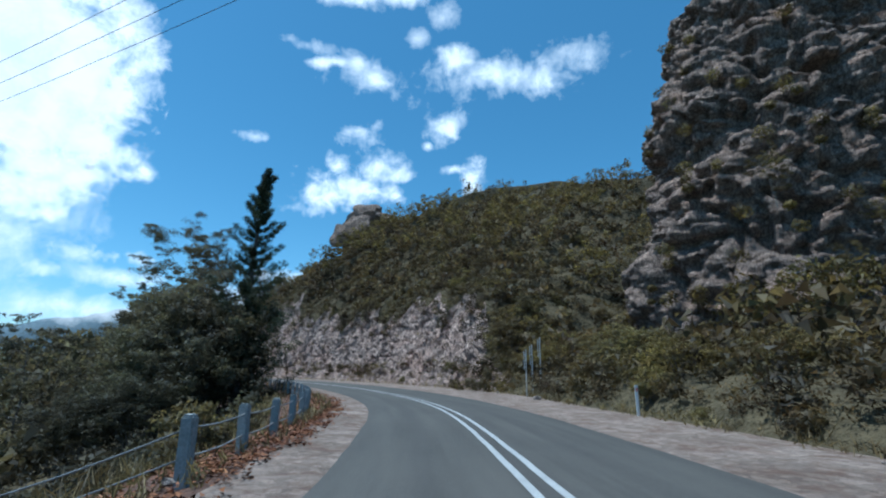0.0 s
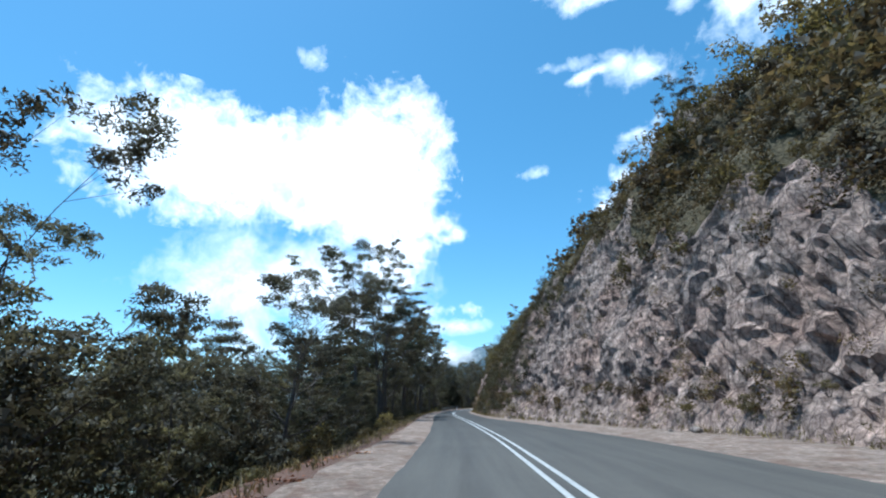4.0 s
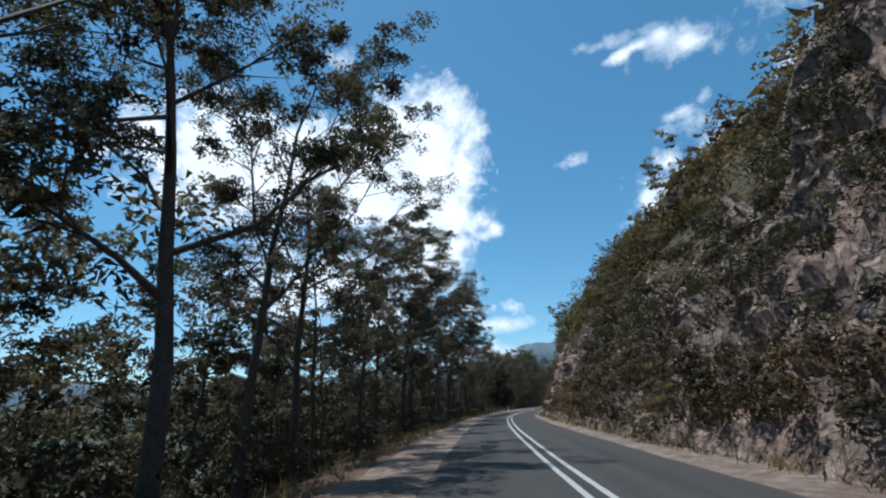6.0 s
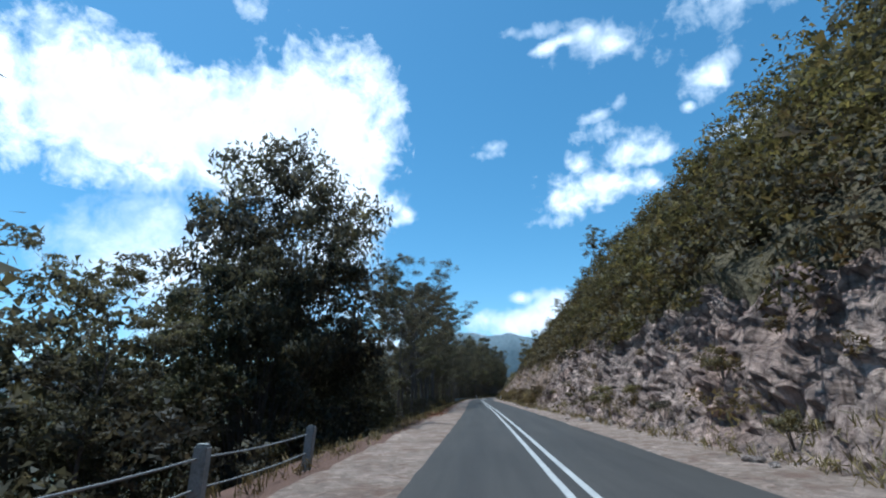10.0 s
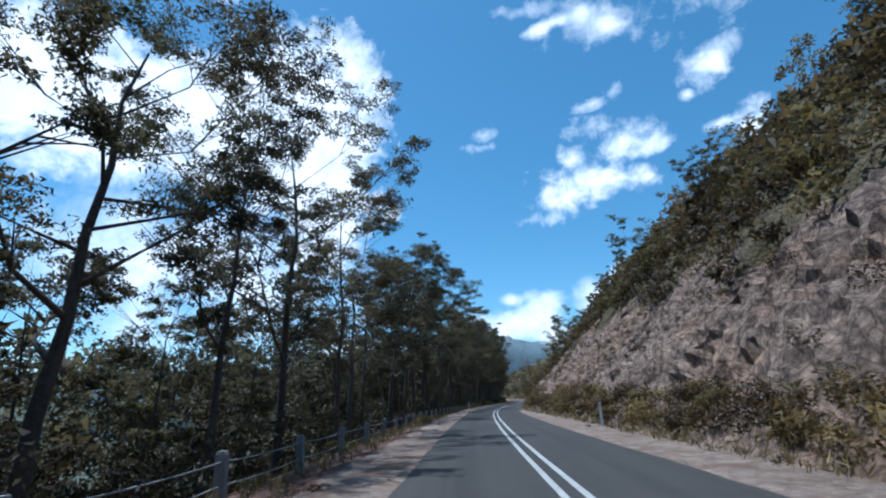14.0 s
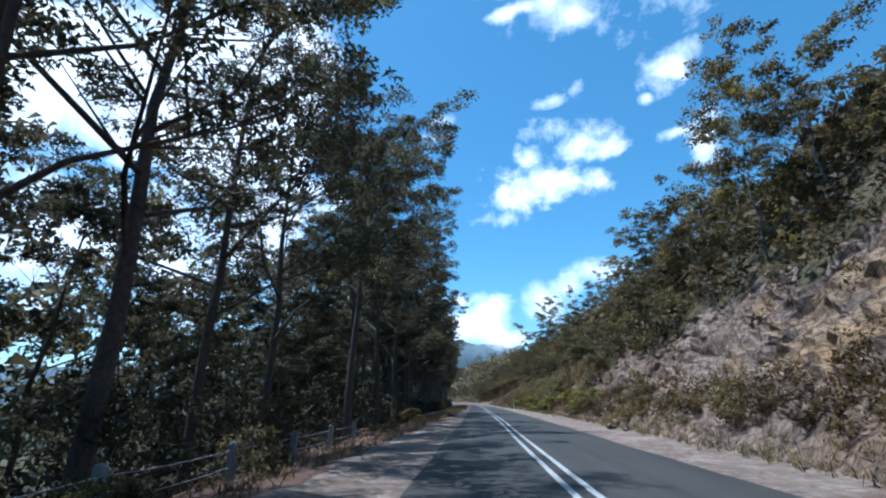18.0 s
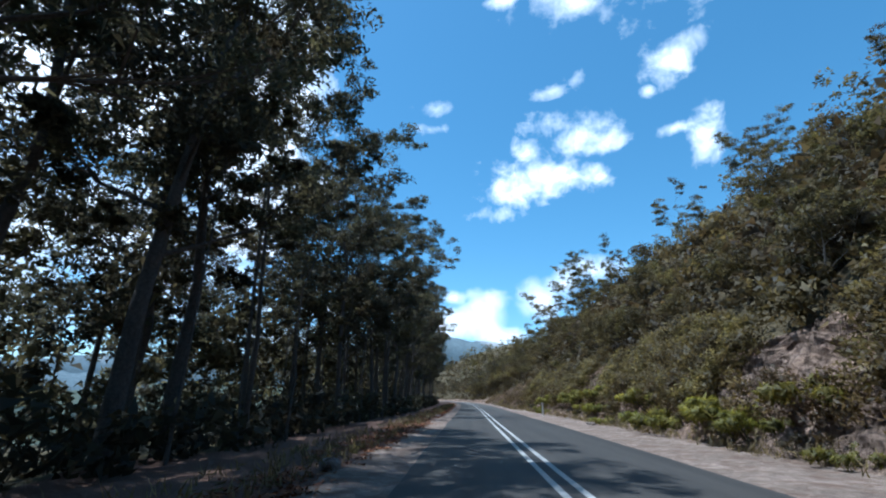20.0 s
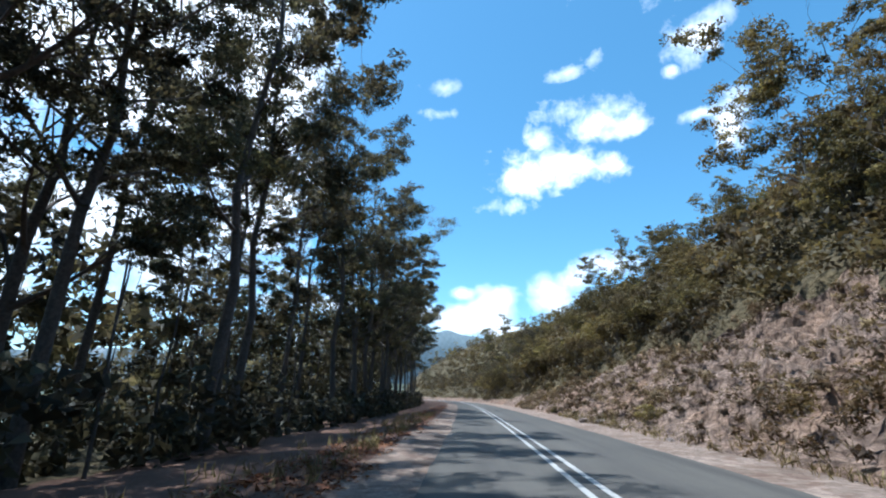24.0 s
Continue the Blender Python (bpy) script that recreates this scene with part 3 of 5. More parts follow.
def build_distance():
    """A valley floor far below and the hills on the horizon."""
    rs = [2, 60, 120, 250, 500, 900, 1500, 2200, 3000, 3800, 4600]
    n = 160
    verts = []
    c = Vector((-120, 230, 0))
    for r in rs:
        for i in range(n):
            a = 2 * math.pi * i / n
            x, y = c.x + r * math.sin(a), c.y + r * math.cos(a)
            v = Vector((x, y, 0))
            z = -32 - min(40, r * 0.03)
            if r > 900:
                z += (r - 900) * (0.055 + 0.055 * noise.noise(v * 0.0007) + 0.02 * noise.noise(v * 0.003))
            verts.append((x, y, z))
    faces = []
    for j in range(len(rs) - 1):
        for i in range(n):
            a, b = j * n + i, j * n + (i + 1) % n
            faces.append((a, b, b + n, a + n))
    tagged(new("valley_floor", mesh_of("valley_floor", verts, faces, WOODS)), "hazy wooded valley floor far below the road", "backdrop", kind="structure")

    def ridge(r, az0, az1, height, seed, m):
        vs, nn = [], 180
        for j, (k, dr) in enumerate(((-0.1, 0), (0.35, 60), (0.7, 130), (1.0, 220), (0.4, 500))):
            for i in range(nn):
                u = i / (nn - 1)
                a = radians(az0 + (az1 - az0) * u)
                hgt = height(u) + 0.16 * height(u) * noise.fractal(Vector((u * 7, seed, 0)), 1.0, 2.0, 4) + 10 * noise.noise(Vector((u * 60, seed, j)))
                vs.append((c.x - (r + dr) * math.sin(a), c.y + (r + dr) * math.cos(a), k * hgt - 30))
        tagged(new("distant_hill", mesh_of("distant_hill", vs, grid_faces(5, nn), m)), "far wooded mountain ridge on the horizon, haze tinted into its colour", "hill", kind="structure")

    ridge(3300, 8, 60, lambda u: 480 * (0.55 + 0.45 * math.sin(math.pi * min(1, u * 1.5))), 3.0, HAZE_TINT)
    ridge(2600, 52, 130, lambda u: 200 * (0.6 + 0.4 * math.sin(3 * u)), 8.0, HAZE_TINT)
    ridge(4100, -60, 140, lambda u: 260, 5.0, HAZE_TINT)


WOODS = simple("far_woods", (0.045, 0.06, 0.045), (0.075, 0.09, 0.065), 0.02, 1.0, 0.5, 2.0, 0.12)
# air haze over the far ridges, put into their base colour as pale blue
HAZE_TINT = simple("haze_tinted_woods", (0.09, 0.125, 0.15), (0.125, 0.165, 0.19), 0.006, 1.0, 0.5, 6.0, 0.05)
build_distance()

# ---- clouds: thin far layers of the sky ----


def cloud_material(name, amount, grain, stops, fill=0.72):
    m = bpy.data.materials.new(name)
    m.use_nodes = True
    nt = m.node_tree
    nt.nodes.clear()
    uv = nt.nodes.new("ShaderNodeUVMap")
    ln = nt.nodes.new("ShaderNodeVectorMath")
    ln.operation = "LENGTH"
    nt.links.new(uv.outputs[0], ln.inputs[0])
    n1 = noise_tex(nt, grain, 9, 0.62, None, 0.25)
    f1 = nt.nodes.new("ShaderNodeMath")
    f1.operation = "MULTIPLY_ADD"
    f1.inputs[1].default_value = amount
    nt.links.new(n1, f1.inputs[0])
    f1.inputs[2].default_value = fill - 0.5 * amount
    f2 = nt.nodes.new("ShaderNodeMath")
    f2.operation = "SUBTRACT"
    nt.links.new(f1.outputs[0], f2.inputs[0])
    nt.links.new(ln.outputs["Value"], f2.inputs[1])
    dens = ramp(nt, f2.outputs[0], stops)
    em = node(nt, "ShaderNodeEmission", Strength=CLOUD_GLOW)
    shade = ramp(nt, n1, [(0.35, (0.8, 0.85, 0.92)), (0.6, (1, 1, 1))])
    nt.links.new(shade, em.inputs[0])
    tr = nt.nodes.new("ShaderNodeBsdfTransparent")
    mx = nt.nodes.new("ShaderNodeMixShader")
    nt.links.new(dens, mx.inputs[0])
    nt.links.new(tr.outputs[0], mx.inputs[1])
    nt.links.new(em.outputs[0], mx.inputs[2])
    o = nt.nodes.new("ShaderNodeOutputMaterial")
    nt.links.new(mx.outputs[0], o.inputs[0])
    return m


CLOUD_GLOW = 1.1
CLOUD = cloud_material("cumulus", 1.7, 0.012, [(0.0, (0, 0, 0)), (0.22, (0.25,) * 3), (0.7, (0.97,) * 3)])
BANK = cloud_material("cloud_bank", 1.5, 0.009, [(0.0, (0, 0, 0)), (0.12, (0.3,) * 3), (0.42, (0.99,) * 3)], 0.95)
LOW_CLOUD = cloud_material("low_cumulus", 1.3, 0.006, [(0.0, (0, 0, 0)), (0.25, (0.3,) * 3), (0.75, (0.92,) * 3)])
WISP = cloud_material("wisp", 2.6, 0.013, [(0.0, (0, 0, 0)), (0.3, (0.2,) * 3), (1.0, (0.6,) * 3)])


def cloud(material, x, y, z, *puffs):
    """A far cloud of soft overlapping puffs (right, up, width, height), facing the valley."""
    verts, uvs = [], []
    for k, (dx, dy, w, h) in enumerate(puffs):
        for u, v in ((-1, -1), (1, -1), (1, 1), (-1, 1)):
            verts.append((dx + u * w * 0.66, dy + v * h * 0.66, 4.0 * k))
            uvs.append((u, v))
    me = mesh_of("cloud", verts, np.arange(len(verts)).reshape(-1, 4), material)
    me.uv_layers.new(name="puff").data.foreach_set("uv", np.array(uvs, np.float32).ravel())
    ob = new("cloud", me)
    ob.matrix_world = look((x, y, z), (2 * x + 100, 2 * y - 190, 2 * z))
    tagged(ob, "fair-weather white cloud far off in the blue sky", "cloud", "clouds in the sky", "structure")


cloud(CLOUD, -274, 1846, 860, (0, 0, 296, 168), (-60, -16, 158, 99), (60, -34, 158, 89))
cloud(CLOUD, -528, 2168, 900, (0, 0, 467, 196), (-80, -62, 319, 147), (163, -13, 295, 147), (280, -19, 147, 111), (-1, 98, 147, 147))
cloud(WISP, -768, 2535, 900, (0, 0, 281, 89), (240, 447, 266, 133))
cloud(CLOUD, -21, 1685, 950, (0, 0, 154, 171), (37, 10, 103, 103), (-46, -66, 62, 51))
cloud(WISP, 35, 1600, 950, (0, 0, 112, 72), (-311, -20, 64, 56), (-389, -32, 144, 40))
cloud(CLOUD, 147, 2148, 950, (0, 0, 168, 231), (-94, 42, 168, 59))
cloud(WISP, -758, 1684, 900, (0, 0, 166, 42))
cloud(CLOUD, -230, 1337, 930, (0, 0, 119, 89), (-57, 47, 89, 60), (-124, 47, 164, 39), (-188, 39, 89, 45))
cloud(WISP, -260, 1307, 930, (0, 0, 251, 133))
cloud(LOW_CLOUD, -1312, 3616, 500, (0, 0, 631, 253), (116, 153, 337, 152), (-103, 216, 253, 118), (243, -62, 547, 168), (-170, -21, 337, 152))
cloud(BANK, -1447, 1246, 900, (0, 0, 560, 380), (139, -75, 338, 225))
cloud(CLOUD, -2036, 2199, 900, (0, 0, 497, 320), (-68, -55, 391, 213))
cloud(CLOUD, -1471, 1865, 900, (0, 0, 301, 149), (101, -57, 172, 75))
cloud(WISP, -1199, 1491, 900, (0, 0, 163, 117), (-193, 186, 117, 105), (-378, 298, 163, 58), (-445, 534, 187, 93))
cloud(BANK, -1626, 809, 900, (-60, -10, 760, 420), (171, 48, 389, 272))
cloud(LOW_CLOUD, -1814, 1268, 700, (-200, -180, 950, 700))
cloud(LOW_CLOUD, -1460, 3229, 500, (0, 0, 646, 202), (406, 149, 363, 162), (239, 19, 363, 162))
cloud(CLOUD, -221, 957, 940, (0, 0, 330, 115), (-45, -27, 158, 72), (113, -6, 172, 72))
cloud(WISP, -9, 1063, 940, (0, 0, 88, 73), (-79, -48, 73, 73), (381, -110, 219, 102))
cloud(CLOUD, 23, 1285, 980, (0, 0, 187, 102), (135, -52, 272, 102), (293, -79, 187, 119))
cloud(WISP, 197, 1370, 980, (0, 0, 566, 154))
cloud(BANK, -1149, 1122, 820, (0, 0, 520, 540), (98, -159, 315, 205))
cloud(CLOUD, -1650, 1908, 820, (0, 0, 399, 225), (-91, 23, 349, 200))
cloud(CLOUD, -1265, 1700, 820, (0, 0, 180, 158), (67, -51, 113, 90))
cloud(CLOUD, -2149, 2206, 820, (0, 0, 484, 199), (108, -46, 256, 114))
cloud(WISP, -2269, 2864, 700, (0, 0, 322, 122), (306, -1, 236, 107), (-185, -126, 251, 107), (-384, 62, 215, 129))
cloud(LOW_CLOUD, -1870, 2600, 500, (0, 0, 577, 128), (-220, -182, 834, 192))
cloud(WISP, -422, 1184, 940, (0, 0, 152, 51), (-127, -298, 111, 40), (-492, -128, 84, 67))
cloud(LOW_CLOUD, -1644, 1548, 560, (-120, -60, 1000, 760))
cloud(LOW_CLOUD, -1073, 3026, 460, (0, 0, 371, 303), (131, -101, 404, 135), (744, 292, 438, 202), (541, 194, 303, 169))
cloud(LOW_CLOUD, -974, 2854, 460, (0, 0, 353, 256), (350, 55, 353, 288))

# ---- plants ----


def tube(pts, radii, sides, verts, faces):
    """A tapered tube along points, added to the lists."""
    base = len(verts)
    for i, (p, r) in enumerate(zip(pts, radii)):
        a, b = pts[max(0, i - 1)], pts[min(len(pts) - 1, i + 1)]
        t = (Vector(b) - Vector(a)).normalized()
        u = t.orthogonal().normalized()
        w = t.cross(u)
        for k in range(sides):
            q = 2 * math.pi * k / sides
            verts.append(tuple(Vector(p) + r * (math.cos(q) * u + math.sin(q) * w)))
    for i in range(len(pts) - 1):
        for k in range(sides):
            a, b = base + i * sides + k, base + i * sides + (k + 1) % sides
            faces.append((a, b, b + sides, a + sides))


def leaf_cloud(rng, centres, radii, per, size, hang=0.5, flat=0.7, shell=0.5, dome=0.0):
    """Leaf blades about clump centres: vertices and quads."""
    centres, radii = np.asarray(centres, float), np.asarray(radii, float)
    n = len(centres) * per
    c, r = np.repeat(centres, per, 0), np.repeat(radii, per)
    d = rng.normal(size=(n, 3))
    d /= np.linalg.norm(d, axis=1, keepdims=True)
    d[:, 2] = np.where(rng.random(n) < dome, np.abs(d[:, 2]), d[:, 2])
    rad = (shell + (1 - shell) * rng.random(n)) ** 0.8
    p = c + d * (rad * r)[:, None] * np.array([1, 1, flat])
    ax = rng.normal(size=(n, 3))
    ax[:, 2] = ax[:, 2] * (1 - hang) - 1.3 * hang
    if flat < 0.2:
        ax[:, 2] *= 0.12
    ax /= np.linalg.norm(ax, axis=1, keepdims=True)
    o = rng.normal(size=(n, 3)) * (np.array([0.15, 0.15, 1]) if flat < 0.2 else 1)
    sd = np.cross(ax, o)
    sd /= np.linalg.norm(sd, axis=1, keepdims=True) + 1e-9
    ln = size[0] * (0.65 + 0.7 * rng.random(n))[:, None]
    wd = size[1] * (0.65 + 0.7 * rng.random(n))[:, None]
    v = np.stack([p - ax * ln * 0.3 - sd * wd * 0.5, p - ax * ln * 0.15 + sd * wd * 0.5, p + ax * ln * 0.7], 1)
    flip = (np.cross(v[:, 1] - v[:, 0], v[:, 2] - v[:, 0]) * d).sum(1) < 0
    v[flip] = v[flip][:, ::-1]
    fn = np.cross(v[:, 1] - v[:, 0], v[:, 2] - v[:, 0])
    fn /= np.linalg.norm(fn, axis=1, keepdims=True) + 1e-9
    nr = d + 0.45 * fn + np.array([0, 0, 0.15])
    if flat < 0.2:
        nr = 0.3 * nr + np.array([0, 0, 1.0])
    nr /= np.linalg.norm(nr, axis=1, keepdims=True) + 1e-9
    return v.reshape(-1, 3), np.arange(n * 3).reshape(-1, 3), np.repeat(nr, 3, 0)


def foliage(name, cloud, leaf):
    """A mesh of leaf blades whose shading follows the roundness of the clumps."""
    me = mesh_of(name, cloud[0], cloud[1], leaf, smooth=True)
    me.normals_split_custom_set_from_vertices(cloud[2])
    return me


def tufts(rng, centres, radii, n):
    """Split each clump into n smaller tufts set over its upper side."""
    c, r = np.repeat(centres, n, 0), np.repeat(radii, n)
    d = rng.normal(size=(len(r), 3))
    d /= np.linalg.norm(d, axis=1, keepdims=True)
    d[:, 2] = np.where(rng.random(len(r)) < 0.75, np.abs(d[:, 2]), d[:, 2])
    return c + d * (r * (0.45 + 0.45 * rng.random(len(r))))[:, None] * np.array([1, 1, 0.6]), r * (0.38 + 0.2 * rng.random(len(r)))


def gum_tree(seed, height, bare, spread, limbs, per, label, leaf=GUM, bark=BARK, radius=None, size=(0.28, 0.12), lean=0.05, name="gum_tree", clump=0.82, twigs=5):
    """A gum: a leaning tapered trunk, rising limbs, and leaf clumps at their ends."""
    rng = np.random.default_rng(seed)
    root = thing(name, label, "tree", "roadside trees")
    tv, tf, cs, rs = [], [], [], []
    r0 = radius or height * 0.014
    la = rng.random() * 6.28
    spine = []
    for i in range(8):
        u = i / 7
        b = lean * height * u * u
        spine.append(Vector((b * math.cos(la) + 0.25 * rng.normal() * u, b * math.sin(la) + 0.25 * rng.normal() * u, -1.2 + (height * 0.9 + 1.2) * u)))
    tube(spine, [r0 * (1.25 if i == 0 else 1) * (1 - 0.85 * i / 7) for i in range(8)], 7, tv, tf)

    def on_trunk(u):
        x = u * 7
        i = min(6, int(x))
        return spine[i].lerp(spine[i + 1], x - i)

    for k in range(limbs):
        u = bare + (0.97 - bare) * (k + rng.random() * 0.6) / limbs
        p = on_trunk(u)
        a = k * 2.4 + rng.normal() * 0.5
        w = (u - bare) / (0.97 - bare)
        ln = spread * (0.55 + 0.5 * math.sin(math.pi * (0.18 + 0.72 * w))) * (0.65 + 0.5 * rng.random())
        rise = ln * (0.5 + 0.6 * w + 0.4 * rng.random())
        e = p + Vector((math.cos(a) * ln, math.sin(a) * ln, rise))
        mid = p.lerp(e, 0.5) + Vector((0, 0, -0.12 * ln)) + Vector(rng.normal(size=3) * 0.12 * ln)
        r1 = r0 * (1 - 0.85 * u) * 0.6
        tube([p, mid, e], [r1, r1 * 0.65, r1 * 0.25], 4, tv, tf)
        cs.append(e)
        rs.append(clump * spread * (0.26 + 0.12 * rng.random()))
        for _ in range(twigs):
            b = a + rng.normal() * 0.8
            l2 = ln * (0.3 + 0.35 * rng.random())
            st = mid.lerp(e, rng.random())
            q = st + Vector((math.cos(b) * l2, math.sin(b) * l2, l2 * (0.25 + 0.8 * rng.random())))
            tube([st, q], [r1 * 0.45, r1 * 0.1], 3, tv, tf)
            cs.append(q)
            rs.append(clump * spread * (0.2 + 0.12 * rng.random()))
    cs.append(spine[-1] + Vector((0, 0, 0.3)))
    rs.append(clump * spread * 0.3)
    ct, cr = tufts(rng, np.array([tuple(c) for c in cs]), np.array(rs), 5)
    blades_ = leaf_cloud(rng, ct, cr, per // 5, size, 0.5, 0.7, 0.25, 0.6)
    part("trunk", mesh_of("trunk", tv, tf, bark), root, "dark rough bark trunk with rising limbs")
    part("crown", foliage("crown", blades_, leaf), root, "airy crown of drooping leaf clumps")
    return root


def shrub(seed, height, width, clumps, per, label, leaf, size=(0.3, 0.14), name="shrub", category="shrub", hang=0.2, clump=1.0):
    rng = np.random.default_rng(seed)
    root = thing(name, label, category, "roadside shrubs")
    tv, tf, cs, rs = [], [], [], []
    for k in range(clumps):
        a = rng.random() * 6.28
        u = math.sqrt(rng.random())
        x, y = width * 0.5 * u * math.cos(a), width * 0.5 * u * math.sin(a)
        z = height * (0.25 + 0.6 * rng.random() * (1 - 0.5 * u))
        cs.append((x, y, z))
        rs.append(clump * min(width, height) * (0.2 + 0.14 * rng.random()))
        if k % 3 == 0:
            tube([Vector((x * 0.15, y * 0.15, -0.35)), Vector((x * 0.5, y * 0.5, z * 0.55)), Vector((x, y, z))], [0.035, 0.025, 0.01], 4, tv, tf)
    if height > 5:
        cs, rs = tufts(rng, np.array(cs), np.array(rs), 4)
        per //= 4
    blades_ = leaf_cloud(rng, cs, rs, per, size, hang, 0.8, 0.3, 0.6)
    part("stem", mesh_of("stem", tv, tf, BARK), root)
    part("foliage", foliage("foliage", blades_, leaf), root)
    return root


def plant(template, used, s, d, scale=1.0, turn=0.0, sink=0.15, tilt=0.0, tall=1.0):
    """Set a plant on the ground: the template itself at first, copies from then on."""
    m = Matrix.Translation(surface(s, d) - Vector((0, 0, sink))) @ pose(0, 0, 0, tilt, 0, turn) @ Matrix.Diagonal((scale, scale, scale * tall, 1))
    if template in used:
        return copy_thing(template, m)
    used.add(template)
    template.matrix_basis = m
    return template


USED = set()
TALL_LABEL = "tall dark-trunked gum tree with an airy crown on the downhill side"
TALL = [gum_tree(10 + i, 21.0, b, sp, 12, 240, TALL_LABEL, radius=0.22 + 0.03 * i, lean=ln, size=(0.21, 0.095), clump=0.86, twigs=6)
        for i, (b, sp, ln) in enumerate(((0.32, 4.9, 0.04), (0.42, 4.3, 0.08), (0.28, 5.2, 0.02), (0.36, 4.7, 0.1)))]
BACK = [gum_tree(20 + i, 19.0, b, 4.6, 10, 130, "gum tree with a leafy crown standing deeper in the woods", radius=0.2, size=(0.31, 0.15), lean=0.05, twigs=5, clump=0.92, name="woodland_tree")
        for i, b in enumerate((0.35, 0.45, 0.4))]
SLIM = [gum_tree(30 + i, 20.0, b, 3.4, 9, 165, "slender straight gum tree in a dense stand beside the road", radius=0.14 + 0.02 * i, lean=0.03, size=(0.23, 0.105), clump=0.95, name="slender_tree")
        for i, b in enumerate((0.42, 0.5, 0.36))]
SAPLING = [gum_tree(40 + i, 15.0, 0.55, 1.8, 6, 100, "thin straight sapling with a small crown inside the stand", radius=0.075, lean=0.06, size=(0.27, 0.13), name="sapling", clump=1.1, twigs=3)
           for i in range(3)]
BROAD = [gum_tree(50 + i, 11.0, 0.2, 4.0, 12, 290, "broad leafy gum tree standing on the downhill verge", radius=0.2, clump=0.92, size=(0.19, 0.085), twigs=6) for i in range(2)]
SLOPE = [gum_tree(60 + i, 8.5, 0.22, 2.9, 11, 140, "olive-green gum tree clinging to the rocky hillside", leaf=HILL, bark=PALE_BARK, radius=0.1, lean=0.12, name="hill_tree", clump=1.0, twigs=5, size=(0.2, 0.1))
         for i in range(4)]
DOME = [shrub(70 + i, 6.0, 4.8, 46, 105, "dense rounded olive-green small tree on the hillside", HILL, (0.21, 0.105), "small_tree", "tree", 0.4, 0.72) for i in range(3)]
COPSE = [shrub(76 + i, 9.5, 7.0, 84, 240, "dense leafy gum tree in the copse about the pine", GUM, (0.19, 0.085), "copse_tree", "tree", 0.45, 0.6) for i in range(2)]
BUSH = [shrub(80 + i, 1.7, 2.4, 14, 92, "dense olive scrub bush at the foot of the rock", HILL, (0.16, 0.075)) for i in range(2)]
PALE = [shrub(85, 2.4, 2.6, 16, 48, "pale grey-green young wattle bush on the verge", FERN_PALE, (0.26, 0.1))]
DRYBUSH = [shrub(90 + i, 1.1, 1.7, 12, 84, "dry brownish heath bush on rocky ground", SCRUB, (0.14, 0.05)) for i in range(2)]
FERNS = [shrub(95, 0.9, 1.9, 12, 110, "bright yellow-green fern clump at the roadside", FERN, (0.22, 0.065), "fern", "fern", 0.4)]
rng = np.random.default_rng(4)


def pick(kinds):
    return kinds[int(rng.integers(len(kinds)))]


def conifer():
    """The dark ragged pine that stands over the first bend."""
    g = np.random.default_rng(77)
    root = thing("pine_tree", "tall dark ragged pine with upswept branches beside the bend", "tree")
    tv, tf, vs, fs = [], [], [], []
    tall = 17.3
    tube([Vector((0, 0, -1)), Vector((0.1, 0, 5)), Vector((0.2, 0.1, 11)), Vector((0.5, 0.1, tall))], [0.32, 0.26, 0.16, 0.03], 8, tv, tf)
    cs, rs = [], []
    for k in range(84):
        u = 0.06 + 0.94 * (k / 83) ** 1.15
        a = k * 2.399 + g.normal() * 0.3
        ln = (4.3 * (1 - u) ** 1.05 + 0.35) * (0.35 + 0.9 * g.random())
        p = Vector((0.5 * u * u, 0.1 * u, tall * u))
        e = p + Vector((ln * math.cos(a), ln * math.sin(a), ln * (0.2 + 0.75 * u)))
        tube([p, p.lerp(e, 0.5) + Vector((0, 0, -0.15 * ln)), e], [0.06 * (1.1 - u), 0.04 * (1.1 - u), 0.012], 4, tv, tf)
        for j in range(6):
            w = 0.25 + 0.8 * j / 5
            cs.append(tuple(p.lerp(e, w) + Vector((0, 0, -0.15 * ln * (1 - abs(2 * w - 1)) + 0.1))))
            rs.append((0.34 if u > 0.55 else 0.48) * (0.8 + 0.4 * g.random()))
    blades_ = leaf_cloud(g, cs, rs, 130, (0.17, 0.042), -0.3, 0.7, 0.2)
    part("trunk", mesh_of("trunk", tv, tf, BARK), root, "dark trunk with many thin branches")
    part("crown", foliage("crown", blades_, NEEDLE), root, "ragged dark needle tufts on the branches")
    root.matrix_basis = Matrix.Translation(surface(37.3, -9.2) - Vector((0, 0, 0.4))) @ pose(0, 0, 0, 0, 0, 40)


def stuff(name, label, leaf, centres, radii, per, size, seed, hang=0.3, flat=0.8):
    g = np.random.default_rng(seed)
    tagged(new(name, foliage(name, leaf_cloud(g, centres, radii, per, size, hang, flat, 0.3), leaf)), label, "vegetation", kind="stuff")


tree_scale = table((112, 0.85), (150, 0.92), (178, 0.95), (192, 0.85), (203, 0.68), (225, 0.58), (250, 0.72), (262, 1.05), (287, 1.05), (298, 0.76), (312, 0.85), (324, 0.72), (340, 0.85),
                   (352, 1.0), (370, 0.9), (390, 1.0), (432, 1.0))


